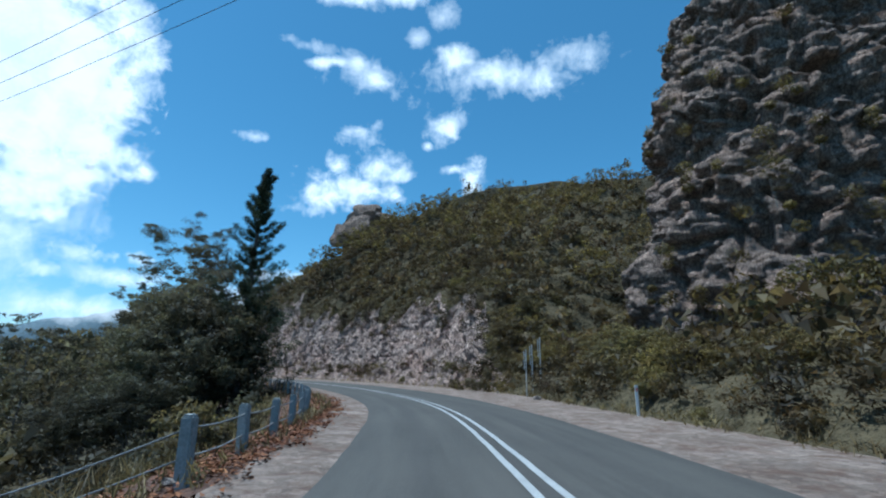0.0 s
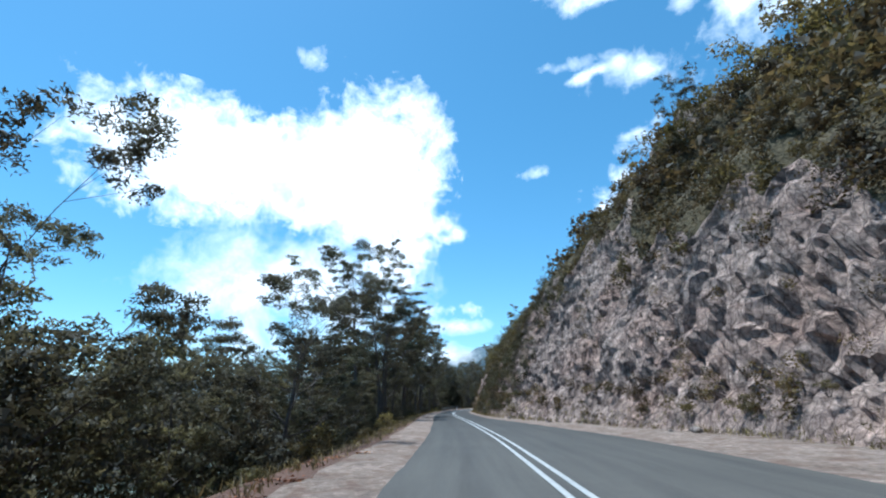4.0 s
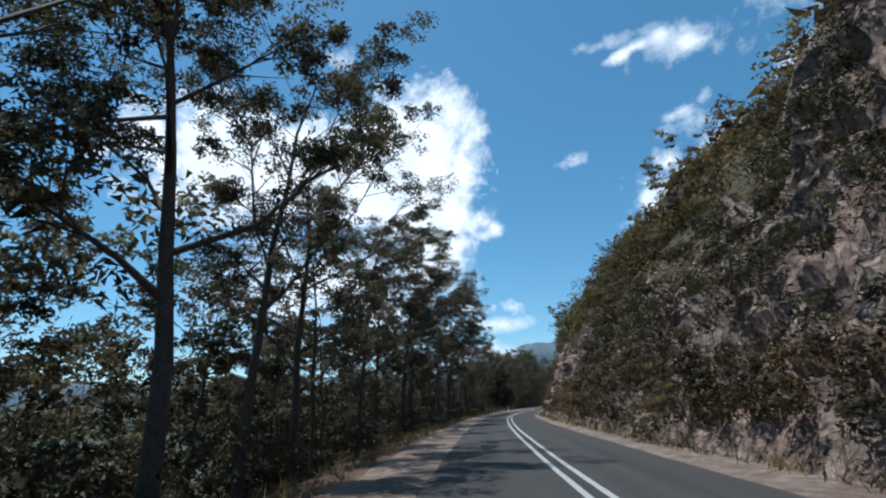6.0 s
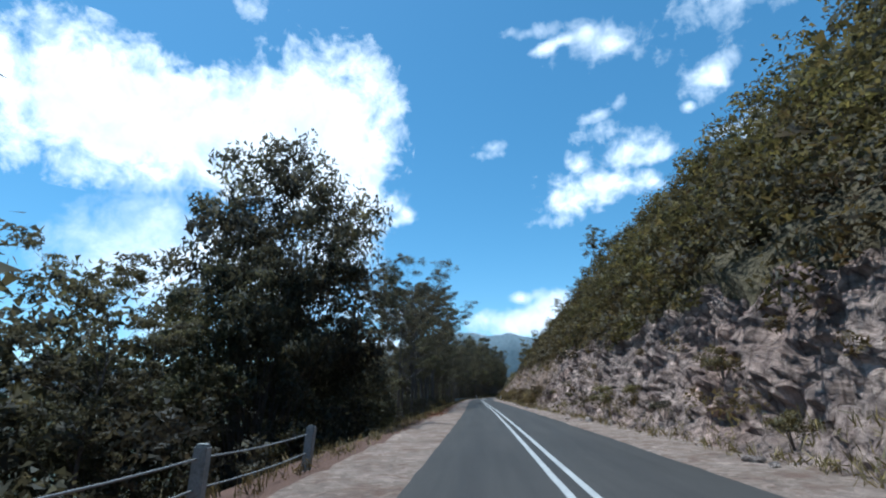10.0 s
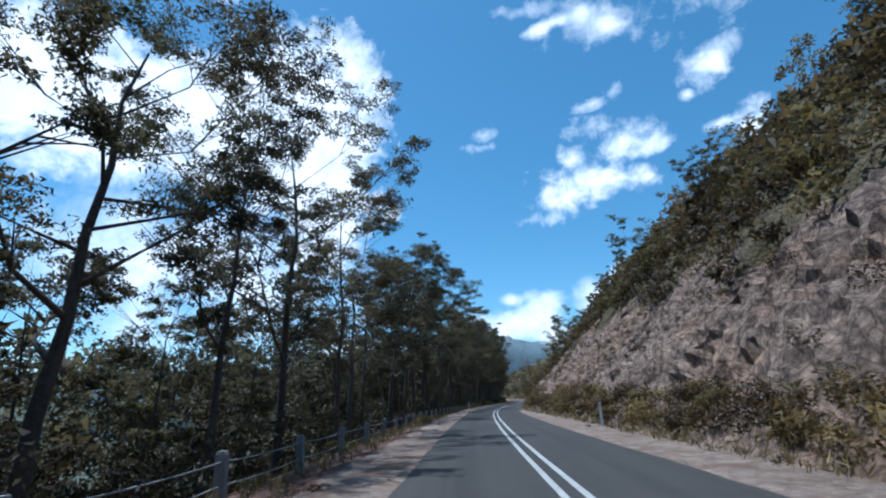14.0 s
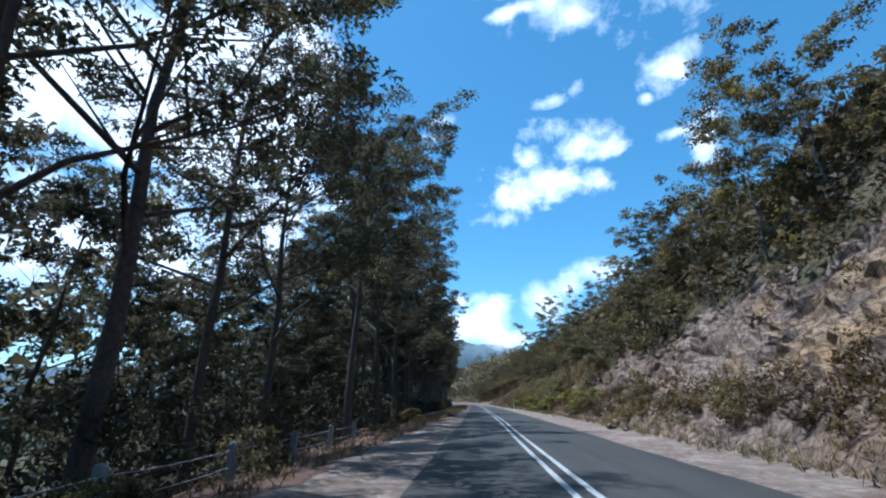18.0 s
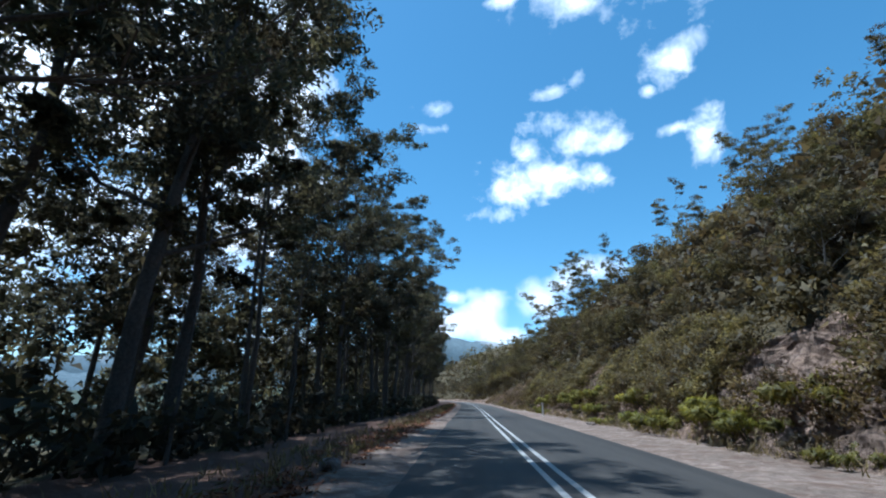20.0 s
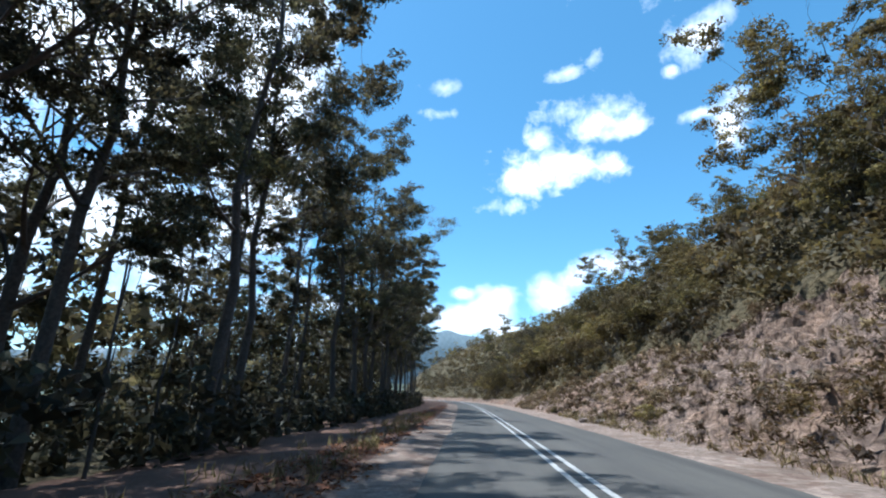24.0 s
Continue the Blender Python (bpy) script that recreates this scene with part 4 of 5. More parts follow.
def scatter_left():
    conifer()
    # copse about the pine
    for s, d, k in ((33, -12.5, 1.0), (36.5, -12.5, 1.25), (38.5, -11.2, 1.35), (31, -15.5, 0.55), (41, -11.5, 1.1), (27, -19, 0.4), (46, -12, 0.95), (36, -18, 0.55), (29.5, -13, 0.6), (52, -11.5, 0.8), (57, -12.5, 0.8)):
        plant(pick(COPSE), USED, s, d, k, rng.uniform(0, 360), 0.3)
    plant(BROAD[0], USED, 43, -10.5, 0.85, 200)
    plant(COPSE[1], USED, 41, -13.5, 1.3, 20)
    for s in np.arange(49, 112, 4.2):
        tall = 0.75 if s < 66 else 1.0
        plant(pick(BROAD), USED, s, -rng.uniform(8.5, 11), tall * rng.uniform(0.55, 0.8), rng.uniform(0, 360))
        plant(pick(BACK), USED, s + 1, -rng.uniform(12, 24), tall * rng.uniform(0.55, 0.8), rng.uniform(0, 360))
    for s, d, k in ((220.5, -10.8, 1.7), (225.5, -12.2, 1.65), (230, -10.4, 1.1), (236, -10.5, 0.95), (216, -13.0, 1.35)):
        plant(COPSE[0 if s < 225 else 1], USED, s, d, k, 40 * s, 0.3, 0.0, 1.5 if k > 1.5 else 1.0)
    plant(TALL[2], USED, 61.5, -12.2, 0.84, 30)
    plant(TALL[0], USED, 63.8, -13.2, 0.8, 130)
    plant(BROAD[1], USED, 57.5, -11.8, 0.95, 250)
    for s, d, k in ((62.0, -12.6, 1.6), (66, -12.2, 0.95), (70.5, -11.5, 0.85), (76, -11.5, 0.85), (82, -11.0, 0.8)):
        plant(pick(COPSE), USED, s, d, k, rng.uniform(0, 360), 0.3)
    s = 112.0
    while s < 432:
        k = float(tree_scale(s))
        if not 207 < s < 236:
            plant(pick(TALL), USED, s + rng.uniform(-1.5, 1.5), -rng.uniform(7.8, 10.0), k * rng.uniform(0.85, 1.08), rng.uniform(0, 360))
        for lo, hi, chance in ((10.8, 13.5, 0.9), (13, 18, 0.9)):
            if rng.random() < chance and not (256 < s < 284 and rng.random() < 0.75):
                plant(pick(BACK), USED, s + rng.uniform(-1.5, 1.5), -rng.uniform(lo, hi), k * rng.uniform(0.75, 1.1), rng.uniform(0, 360))
        s += 4.8
    while s < 690:
        for lo, hi, chance in ((10.3, 12.3, 0.85 if s < 495 else 0.8), (12, 16.5, 0.9 if s < 495 else 0.8), (17, 25, 0.7 if s < 490 else 0.2)):
            if rng.random() < chance:
                plant(pick(SLIM) if rng.random() < 0.75 else pick(TALL), USED, s + rng.uniform(-1.2, 1.2), -rng.uniform(lo, hi), rng.uniform(0.95, 1.2) * (1.08 if s < 495 else 1.0), rng.uniform(0, 360))
        if s < 600:
            for lo, hi in ((9, 13), (13, 18), (18, 24)):
                plant(pick(SAPLING), USED, s + rng.uniform(-2, 2), -rng.uniform(lo, hi), rng.uniform(0.7, 1.15), rng.uniform(0, 360), 0.15, rng.uniform(-3, 3))
        s += 5.2 if s < 560 else 8.0
    for s in np.arange(-8, 30, 2.6):
        plant(pick(PALE), USED, s, -rng.uniform(6.8, 10), rng.uniform(0.5, 0.9), rng.uniform(0, 360))
    for s in np.arange(8, 432, 5.0):
        plant(pick(BUSH + DRYBUSH), USED, s, -rng.uniform(6.3, 8.5), rng.uniform(0.5, 1.0), rng.uniform(0, 360))
    # understorey and the woods that drop into the valley
    g = np.random.default_rng(12)
    n = 4000
    ss, dd = g.uniform(-15, 432, n), -(7.6 + 13 * g.random(n) ** 1.2)
    hh = g.random(n) ** 1.3 * np.where(ss < 30, 0.9, np.minimum(4.2, 0.8 + 0.55 * (-dd - 6)))
    stuff("understorey", "tangled undergrowth beneath the roadside gum trees, leaf colour darkened as shade", SHADED_LEAF, at(ss, dd, ground_z(ss, dd) + hh), g.uniform(0.45, 0.95, n), 84, (0.2, 0.1), 1)
    n = 2600
    ss, dd = g.uniform(428, 690, n), -(9.0 + 20 * g.random(n))
    hh = 0.2 + np.where(dd < -16, 8.0, 1.9) * g.random(n) ** 1.4
    stuff("forest_undergrowth", "low undergrowth on the floor of the tall stand, leaf colour darkened as shade", SHADED_LEAF, at(ss, dd, ground_z(ss, dd) + hh), g.uniform(0.55, 1.1, n), 40, (0.45, 0.24), 9)
    n = 2400
    ss, dd = g.uniform(108, 432, n), -(13 + 13 * g.random(n))
    hh = 0.5 + (5.5 + 0.3 * (-dd - 13)) * g.random(n) ** 1.2
    stuff("thicket", "tall thicket of saplings behind the front trees, leaf colour darkened as shade", SHADED_LEAF, at(ss, dd, ground_z(ss, dd) + hh), g.uniform(0.5, 1.1, n), 52, (0.42, 0.2), 11)
    n = 480
    ss, dd = np.concatenate([g.uniform(112, 255, 120), g.uniform(284, 432, 120), g.uniform(432, 500, 90), g.uniform(540, 690, 150)]), -(12.0 + 16 * g.random(n))
    top = 17.5 * np.where(ss < 432, tree_scale(ss), 1.02) * g.uniform(0.72, 1.0, n)
    cc = np.repeat(at(ss, dd, ground_z(ss, dd)), 7, 0)
    cc += np.stack([g.normal(0, 1.35, n * 7), g.normal(0, 1.35, n * 7), np.repeat(top, 7) * g.uniform(0.5, 1.0, n * 7)], -1)
    stuff("canopy", "dense leafy crowns of the crowded trees inside the woods", GUM, cc, g.uniform(0.8, 1.5, n * 7), 66, (0.4, 0.19), 20, 0.4, 0.7)
    n = 3600
    ss, dd = g.uniform(-40, 740, n), -(17 + 44 * g.random(n))
    hh = np.where(ss < 60, 0.3 + 2.2 * g.random(n), 1 + (9 + 0.25 * (-dd - 17)) * g.random(n))
    stuff("downhill_woods", "dark woods dropping away into the valley", GUM, at(ss, dd, ground_z(ss, dd) + hh), g.uniform(1.0, 1.9, n), 36, (0.85, 0.48), 2)


def edge(s):
    return foot(s) + rock_top(s) / np.tan(np.radians(face_slope(s)))


def scatter_right():
    for s in np.concatenate([np.arange(-20, 425, 6.4), np.arange(425, 640, 5.4)]):
        e = float(edge(s))
        for lo, hi, chance in ((1.0, 2.8, 0.95), (3, 8, 0.95), (9, 19, 0.6 if s < 425 else 0.95)):
            if rng.random() < chance * (0.45 if 36 < s < 110 else 1) and not (s < 34 and hi < 12):
                big = 1.85 if s > 507 else 1.25 if s > 430 else 1.25 if s > 385 else 0.5 if 36 < s < 112 else 0.85 if 240 < s < 340 else 0.7
                lo = max(lo, 2.4) if 110 < s < 250 else lo
                plant(pick(SLOPE) if rng.random() < (0.3 if s > 425 else 0.5) else pick(DOME), USED, s + rng.uniform(-4, 4), e + rng.uniform(lo, hi + 0.6), big * rng.uniform(0.6, 1.3), rng.uniform(0, 360), 0.4)
    for s, e, k, tilt in ((176, 0.8, 1.0, 8), (281, 4.6, 1.0, 10), (322, 3.0, 0.8, 4), (398, 3.0, 1.2, 3), (410, 5.0, 1.35, 0), (418, 4.0, 1.5, 2), (559, 10.0, 2.0, 0), (566, 8.0, 1.7, 0)):
        plant(pick(SLOPE), USED, s, float(edge(s)) + e, k, math.degrees(heading(s)), 0.4, -tilt)
    for s in np.arange(40, 112, 5.5):
        for lo, hi in ((9, 18), (18, 30), (30, 46)):
            plant(pick(DOME), USED, s + rng.uniform(-2.5, 2.5), float(edge(s)) + rng.uniform(lo, hi), rng.uniform(0.5, 0.85), rng.uniform(0, 360), 0.5)
    for s in np.arange(582, 730, 9.0):
        plant(pick(BACK), USED, s, rng.uniform(7.5, 11), rng.uniform(0.6, 0.85), rng.uniform(0, 360))
    for s, d, k in ((38, 12.5, 0.75), (40.5, 14.5, 0.8), (36, 11.5, 0.65), (33, 12.0, 0.6), (42, 17, 0.8), (37, 16, 0.8), (31.5, 11.5, 0.75), (25, 11.5, 0.75), (21, 10, 0.6), (18, 9.6, 0.45), (14, 10.5, 0.6), (27, 13.5, 0.8), (9, 9.5, 0.5), (12, 14, 0.8), (34.5, 13.5, 0.8), (23, 15, 0.9)):
        plant(pick(DOME), USED, s, d, 1.9 * k, rng.uniform(0, 360), 0.3, 0.0, 0.85)
    for s in np.arange(424, 480, 1.9):
        plant(FERNS[0], USED, s, float(foot(s)) + rng.uniform(-0.2, 1.6), rng.uniform(0.6, 1.2), rng.uniform(0, 360), 0.1)
    for s in np.arange(-10, 560, 3.4):
        if 25 < s < 31 or 497 < s < 545 and rng.random() < 0.6:
            continue
        f = float(foot(s))
        plant(pick(DRYBUSH + BUSH), USED, s, f + rng.uniform(0.1, 1.0), rng.uniform(0.4, 0.85), rng.uniform(0, 360), 0.2)
    g = np.random.default_rng(15)
    n = 3900
    ss = g.uniform(-20, 720, n)
    dd = edge(ss) - 0.6 + 12 * g.random(n) ** 1.2
    hh = 0.3 + 0.9 * g.random(n)
    stuff("rim_scrub", "olive and brown scrub along the rim of the rock cut", SCRUB_MIX, at(ss, dd, ground_z(ss, dd) + hh), g.uniform(0.4, 0.9, n), 58, (0.24, 0.125), 3)
    n = 6600
    ss = np.where(g.random(n) < 0.45, g.uniform(-30, 150, n), g.uniform(150, 740, n))
    dd = edge(ss) + 3 + np.where(ss < 150, 70, 38) * g.random(n) ** 1.3
    hh = 0.3 + 2.4 * g.random(n) ** 1.6
    stuff("hillside_scrub", "dense olive-brown scrub covering the upper hillside", SCRUB_MIX, at(ss, dd, ground_z(ss, dd) + hh), g.uniform(0.8, 1.6, n), 26, (0.64, 0.38), 4)
    n = 3900
    near = g.random(n) < 0.36
    ss = np.where(near, g.uniform(15, 115, n), g.uniform(215, 600, n))
    dd = edge(ss) + np.where(near, 3 + 62 * g.random(n), -0.3 + 13 * g.random(n))
    stuff("slope_scrub", "matted olive scrub filling the gaps between hillside trees", SCRUB_MIX, at(ss, dd, ground_z(ss, dd) + 0.3 + 0.8 * g.random(n)), g.uniform(0.6, 1.3, n), 50, (0.36, 0.19), 21)
    n = 600
    ss = np.where(g.random(n) < 0.42, g.uniform(20, 140, n), g.uniform(150, 740, n))
    dd = edge(ss) + g.uniform(14, 52, n)
    base = at(ss, dd, ground_z(ss, dd))
    cc = np.repeat(base, 7, 0) + np.stack([g.normal(0, 1.1, n * 7), g.normal(0, 1.1, n * 7), g.uniform(2.2, 6.0, n * 7)], -1)
    stuff("hilltop_trees", "crowns of gum trees along the upper hillside", HILL, cc, g.uniform(0.6, 1.15, n * 7), 30, (0.45, 0.24), 13)
    n = 1700
    ss = g.uniform(136, 250, n)
    dd = edge(ss) + np.where(ss < 160, 0.5, -0.6) + 14 * g.random(n) ** 1.2
    stuff("overhang_scrub", "dark bushes crowding over the lip of the cut", HILL, at(ss, dd, ground_z(ss, dd) + 0.3 + np.where(ss < 160, 2.4, 4.2) * g.random(n) ** 1.5), g.uniform(0.5, 1.2, n), 95, (0.22, 0.12), 16)
    n = 1500
    ss = g.uniform(34, 112, n)
    dd = edge(ss) - 1.2 + 20 * g.random(n)
    stuff("bend_scrub", "brownish heath above the rock cut at the bend", SCRUB_MIX, at(ss, dd, ground_z(ss, dd) + 0.2 + 0.9 * g.random(n)), g.uniform(0.45, 1.0, n), 80, (0.23, 0.12), 14)
    n = 340
    ss, u = g.uniform(110, 140, n), 0.95 * g.random(n) ** 0.8
    dd = foot(ss) + u * (edge(ss) - foot(ss)) - 0.3
    stuff("face_scrub", "dark brown heath matted over the rubble slope", SCRUB, at(ss, dd, u * rock_top(ss) + 0.2), g.uniform(0.3, 0.7, n), 90, (0.16, 0.065), 12)
    n = 1300
    ss, u = g.uniform(428, 497, n), 0.2 + 0.8 * g.random(n)
    dd = foot(ss) + u * (edge(ss) - foot(ss)) + 0.2
    ok = np.sin(0.55 * ss) + np.sin(0.21 * ss + 1) + 1.3 * u > 0.2
    stuff("bank_thicket", "dense olive scrub covering the lower bank", HILL, at(ss, dd, ground_z(ss, dd) + 0.25 + 0.7 * u)[ok], g.uniform(0.35, 0.85, n)[ok], 90, (0.18, 0.085), 17)
    n = 750
    ss, u = g.uniform(492, 575, n), g.random(n)
    dd = foot(ss) + u * (edge(ss) - foot(ss))
    stuff("bank_scrub", "low brown heath dotted over the stony earth bank", HEATH, at(ss, dd, ground_z(ss, dd) + 0.08), g.uniform(0.12, 0.42, n), 42, (0.2, 0.09), 18)
    n = 500
    ss, dd = g.uniform(-10, 44, n), g.uniform(7.2, 24, n)
    dd = np.where((ss > 24) & (ss < 32), np.maximum(dd, 10.8), dd)
    stuff("bend_heath", "mottled brown heath on the flat inside the bend", SCRUB_MIX, at(ss, dd, ground_z(ss, dd) + 0.2 + 0.5 * g.random(n)), g.uniform(0.3, 0.7, n), 50, (0.26, 0.12), 19)
    n = 60
    aa, vv = g.uniform(2.8, 5.4, n), g.random(n) ** 1.3
    zz = 2 + 44 * vv
    wide = 1.0 - 0.0045 * zz
    cc = np.stack([34.5 + 0.19 * zz + (16.4 * wide + 0.8) * np.cos(aa), 48.5 + 0.05 * zz + (12.6 * wide + 0.8) * np.sin(aa), zz], -1)
    stuff("crag_bushes", "olive bushes rooted on the ledges of the crag", HILL, cc, g.uniform(0.4, 1.1, n), 200, (0.26, 0.13), 10)
    for x, y, z, k in ((27.5, 36.0, 15.5, 0.75), (32.0, 35.5, 9.0, 0.7), (22.5, 41.5, 27.0, 0.3), (24.5, 36.5, 6.5, 0.5), (36, 36, 13, 0.7)):
        copy_thing(SLOPE[int(g.integers(4))], pose(x, y, z, 0, 0, 60 * k * 7) @ Matrix.Diagonal((k, k, k, 1)))
    for x, y, k in ((18.5, 31.5, 0.8), (21, 30.5, 1.0), (24, 30, 0.9), (22.5, 27, 0.7), (27, 29, 1.0), (17, 35, 0.7), (14.5, 37.5, 0.9), (30, 27, 0.8), (19, 27.5, 0.6), (25.5, 25.5, 0.6)):
        copy_thing(DOME[int(g.integers(3))], pose(x, y, -0.3, 0, 0, 90 * k * 5) @ Matrix.Diagonal((1.25 * k, 1.25 * k, 1.35 * k, 1)))
    n = 1500
    ss = g.choice([-10, 60, 115, 250, 250, 250, 330, 330, 360, 430], n) + g.uniform(0, 90, n)
    dd = foot(ss) + g.uniform(0.1, 1.0, n) + np.where(ss > 355, 0.9, 0.2) * g.random(n)
    hh = 0.1 + (0.35 + np.where(ss > 355, 1.3, 0.6) * (np.sin(0.31 * ss) + np.sin(0.13 * ss + 2) > 0.2)) * g.random(n) ** 1.6
    stuff("foot_scrub", "brownish olive scrub heaped at the foot of the cut", SCRUB_MIX, at(ss, dd, np.minimum(ground_z(ss, dd), 2.0) + hh), g.uniform(0.3, 0.62, n), 100, (0.15, 0.06), 7)
    n = 520
    ss, u = g.uniform(30, 560, n), 0.12 + 0.85 * g.random(n)
    dd = foot(ss) + u * (edge(ss) - foot(ss)) - 0.45
    stuff("ledge_tufts", "small heath tufts rooted in cracks of the rock", SCRUB_MIX, at(ss, dd, u * rock_top(ss) + 0.15), g.uniform(0.2, 0.55, n), 70, (0.14, 0.055), 8)


scatter_left()
scatter_right()

# ---- roadside furniture ----


def box(bm, sx, sy, sz, at_=(0, 0, 0), bevel=0.01):
    r = bmesh.ops.create_cube(bm, size=1.0, matrix=Matrix.Translation(at_) @ Matrix.Diagonal((sx, sy, sz, 1)))
    if bevel:
        es = {e for v in r["verts"] for e in v.link_edges}
        bmesh.ops.bevel(bm, geom=list(es), offset=bevel, segments=2, affect="EDGES")


def solid(name, bm, m, parent, label=""):
    me = bpy.data.meshes.new(name)
    bm.to_mesh(me)
    bm.free()
    me.materials.append(m)
    return part(name, me, parent, label)


def cable_fence(s0, s1, gap, d0, d1, label, spur=()):
    root = thing("cable_fence", label, "fence")
    g = np.random.default_rng(int(s0) + 100)
    n = int((s1 - s0) / gap)
    tops = []
    bm = bmesh.new()
    box(bm, 0.17, 0.17, 1.35, (0, 0, 0.25), 0.018)
    box(bm, 0.13, 0.13, 0.03, (0, 0, 0.935), 0.008)
    me = bpy.data.meshes.new("post")
    bm.to_mesh(me)
    bm.free()
    me.materials.append(TIMBER)
    for i in range(-len(spur), n + 1):
        s, d = (s0 + gap * i, d0 + (d1 - d0) * i / n) if i >= 0 else spur[i]
        p = surface(s, d) - Vector((0, 0, 0.12))
        ob = part("post", me, root)
        ob.matrix_basis = Matrix.Translation(p) @ pose(0, 0, 0, g.normal() * 1.5, g.normal() * 1.5, math.degrees(heading(s)) + g.normal() * 4)
        tops.append(p)
    for z in (0.42, 0.78):
        tv, tf, pts = [], [], []
        for a, b in zip(tops[:-1], tops[1:]):
            for k in range(5):
                u = k / 5
                pts.append(a.lerp(b, u) + Vector((0, 0, z - 0.16 * u * (1 - u))))
        pts.append(tops[-1] + Vector((0, 0, z)))
        tube(pts, [0.014] * len(pts), 5, tv, tf)
        part("cable", mesh_of("cable", tv, tf, CABLE), root, "sagging galvanised wire rope")


cable_fence(6.9, 61, 2.45, -4.5, -6.9, "grey timber post and wire rope fence along the bend", ((7.6, -10.2), (7.4, -7.4)))
cable_fence(179.4, 213, 3.95, -4.8, -4.9, "grey timber post and wire rope fence above the drop")
cable_fence(300, 413, 3.9, -5.4, -7.3, "grey timber post and wire rope fence beneath gum trees")


def guide_post(s, d, first=None):
    m = Matrix.Translation(surface(s, d)) @ pose(0, 0, 0, 1.5, -1, math.degrees(heading(s)))
    if first:
        return copy_thing(first, m)
    root = thing("guide_post", "white plastic roadside guide post with a small reflector", "guide post", "guide posts")
    bm = bmesh.new()
    box(bm, 0.11, 0.03, 1.25, (0, 0, 0.4), 0.008)
    solid("post", bm, WHITE, root)
    bm = bmesh.new()
    box(bm, 0.06, 0.006, 0.11, (0, -0.018, 0.88), 0.002)
    solid("reflector", bm, RED, root, "small red reflector")
    root.matrix_basis = m
    return root


POST = guide_post(16.4, 6.5)
for s, d in ((129.5, 3.75), (204.7, 3.9), (318.6, 4.4), (467.6, 4.6), (196.0, -3.6), (365.0, -4.3)):
    guide_post(s, d, POST)


def sign_poles():
    for i, d in enumerate((8.35, 8.8, 9.4)):
        root = thing("road_sign", "tall steel pole with a narrow sign panel seen edge-on", "road sign", "row of sign poles")
        bm = bmesh.new()
        bmesh.ops.create_cone(bm, cap_ends=True, segments=10, radius1=0.03, radius2=0.03, depth=3.4, matrix=Matrix.Translation((0, 0, 1.2)))
        bmesh.ops.create_cone(bm, cap_ends=True, segments=10, radius1=0.044, radius2=0.03, depth=0.03, matrix=Matrix.Translation((0, 0, 2.915)))
        solid("pole", bm, STEEL, root)
        bm = bmesh.new()
        box(bm, 0.02, 0.14, 1.2, (-0.13, 0.0, 2.25), 0.005)
        solid("panel", bm, STEEL, root, "flat aluminium sign panel seen edge-on")
        bm = bmesh.new()
        for z in (1.85, 2.65):
            box(bm, 0.12, 0.04, 0.03, (-0.06, 0.0, z), 0.004)
        solid("bracket", bm, STEEL, root)
        root.matrix_basis = Matrix.Translation(surface(28.9, d) - Vector((0, 0, 0.05))) @ pose(0, 0, 0, 0.3 * i - 0.3, 0.2, math.degrees(heading(10)) - 28)


sign_poles()


def power_line():
    """Thin wires that cross high over the road, sagging a little."""
    root = thing("power_line", "thin dark power wires strung high across the sky", "power line")
    for k in range(3):
        base, way = Vector((-11.6 - 0.45 * k, 13.2 + 1.05 * k, 13.0)), Vector((0.905, -0.425, 0))
        pts = [base + way * u + Vector((0, 0, 0.0009 * u * u)) for u in range(-60, 46, 7)]
        tv, tf = [], []
        tube(pts, [0.011] * len(pts), 5, tv, tf)
        part("wire", mesh_of("wire", tv, tf, RUBBER), root)


power_line()


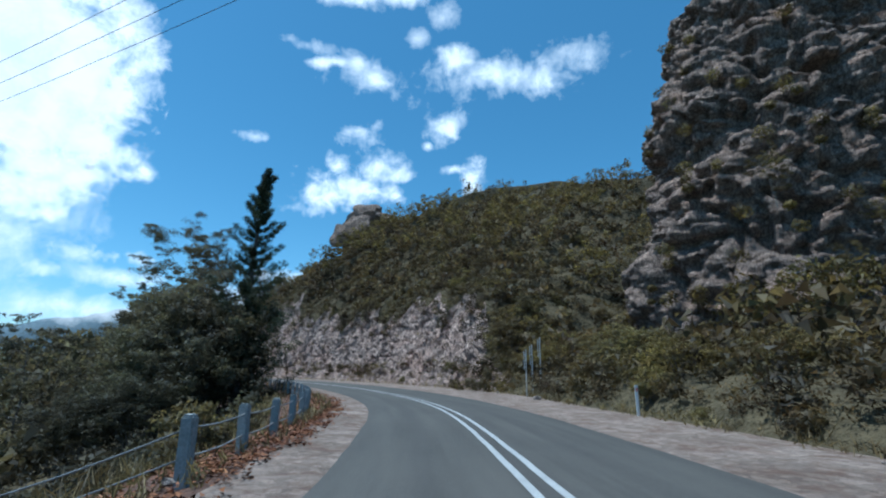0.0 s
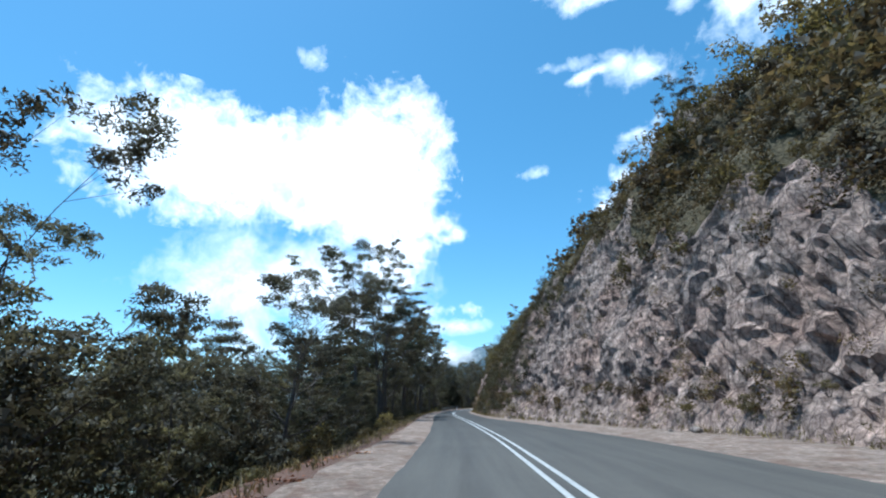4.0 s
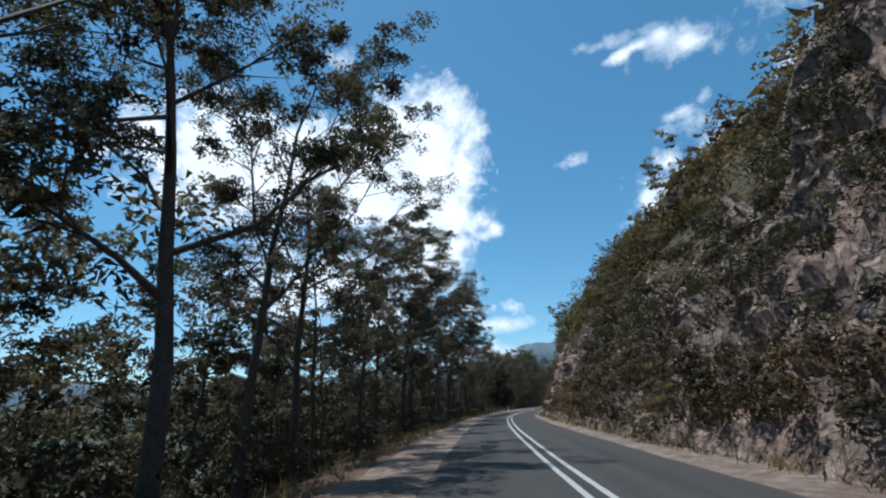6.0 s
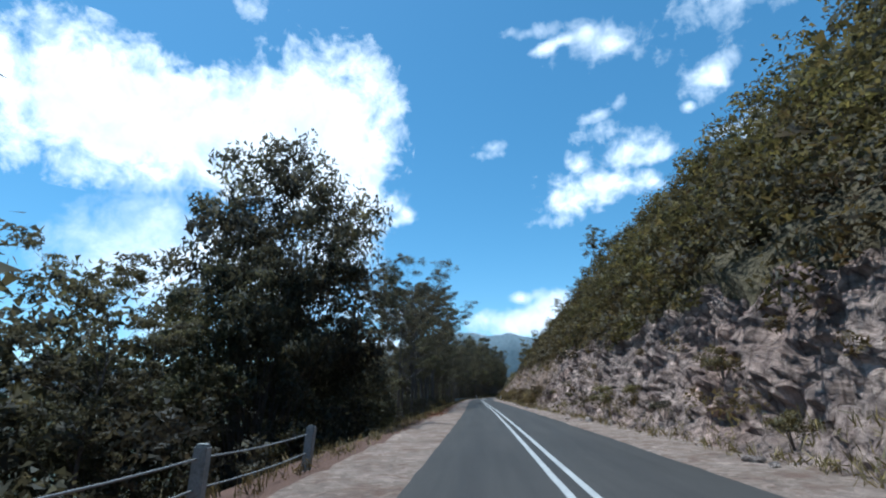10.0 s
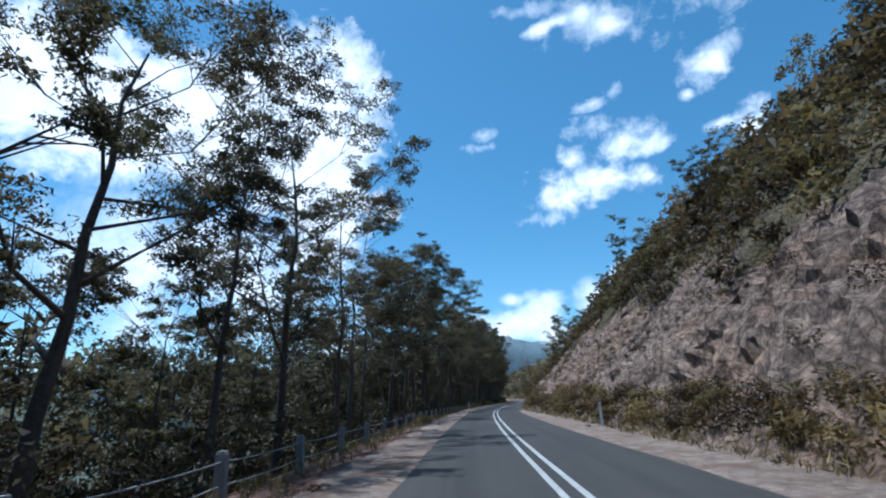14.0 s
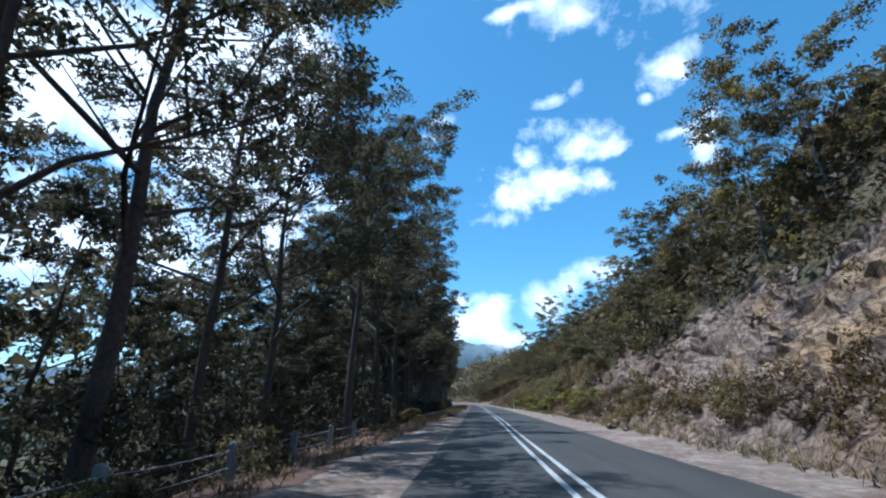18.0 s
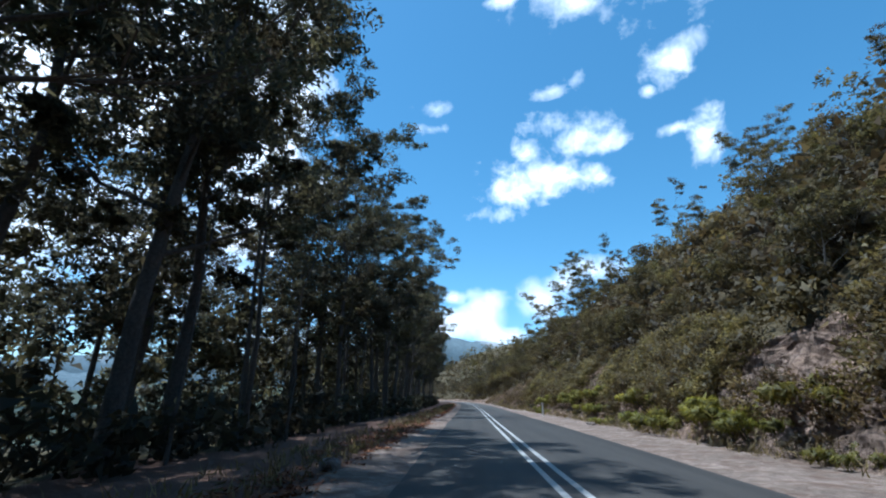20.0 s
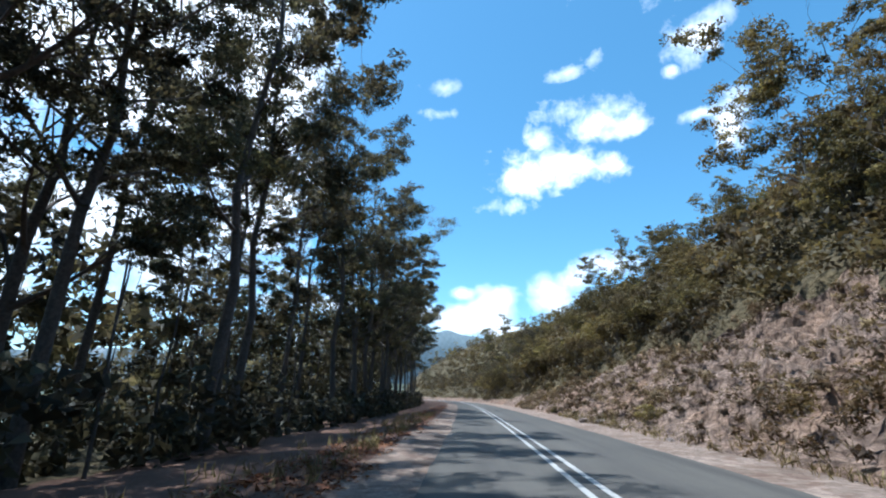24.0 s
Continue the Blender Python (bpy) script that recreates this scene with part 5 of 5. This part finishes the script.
def stones():
    """Loose stones that have come off the cuts, on the verge."""
    g = np.random.default_rng(23)
    meshes = []
    for k in range(5):
        bm = bmesh.new()
        bmesh.ops.create_icosphere(bm, subdivisions=2, radius=1.0)
        for v in bm.verts:
            q = v.co.copy()
            dist, p = noise.voronoi(q * 1.1 + Vector((k * 7, 0, 0)))
            v.co = q * (0.75 + 0.35 * noise.cell(p[0] * 4 + Vector((k, 0, 0))) + 0.15 * noise.noise(q * 2 + Vector((k, 3, 0))))
            v.co.z *= 0.6
        me = bpy.data.meshes.new("stone")
        bm.to_mesh(me)
        bm.free()
        me.materials.append(STONE)
        meshes.append(me)
    for i in range(170):
        s = g.uniform(-2, 545)
        d = float(foot(s)) - g.uniform(-0.3, 1.1) if g.random() < 0.8 else -float(half_left(s) + verge(s)) - g.uniform(0, 1.2)
        ob = new("stone", meshes[int(g.integers(5))])
        k = 0.06 + 0.3 * g.random() ** 3
        ob.matrix_basis = Matrix.Translation(surface(s, d) + Vector((0, 0, k * 0.25))) @ pose(0, 0, 0, g.uniform(-15, 15), g.uniform(-15, 15), g.uniform(0, 360)) @ Matrix.Diagonal((k * 1.3, k, k, 1))
        tagged(ob, "loose angular grey-pink stone fallen on the gravel verge", "stone", "fallen stones")


stones()


def blades():
    """Dry grass and fallen leaves along both verges."""
    g = np.random.default_rng(31)
    n = 9000
    ss = g.uniform(-5, 545, n)
    left = g.random(n) < 0.5
    dd = np.where(left, -(half_left(ss) + verge(ss) + 0.2 + 2.4 * g.random(n) ** 1.5), foot(ss) - 0.5 + 0.9 * g.random(n))
    stuff("dry_grass", "dry tawny grass tufts along the verges", DRY, at(ss, dd, ground_z(ss, dd) + 0.1), g.uniform(0.08, 0.2, n), 7, (0.26, 0.03), 5, -1.2, 1.0)
    n = 1900
    ss = g.choice([3, 6, 232, 420, 440, 470, 500], n) + g.uniform(0, 1, n) * g.choice([16, 60, 75], n)
    dd = -(half_left(ss) + verge(ss) * 0.75 + g.uniform(0.0, 1.9, n))
    stuff("fallen_leaves", "drift of reddish-brown fallen leaves and bark on the verge", FALLEN, at(ss, dd, ground_z(ss, dd) + 0.03), g.uniform(0.2, 0.55, n), 34, (0.1, 0.05), 22, -0.3, 0.08)
    n = 1500
    ss = g.uniform(-5, 32, n)
    dd = -(6.6 + 9 * g.random(n))
    stuff("reed_grass", "tall tawny grass on the slope beside the fence", DRY, at(ss, dd, ground_z(ss, dd) + 0.2), g.uniform(0.2, 0.45, n), 22, (0.4, 0.03), 6, -1.2, 1.0)


blades()
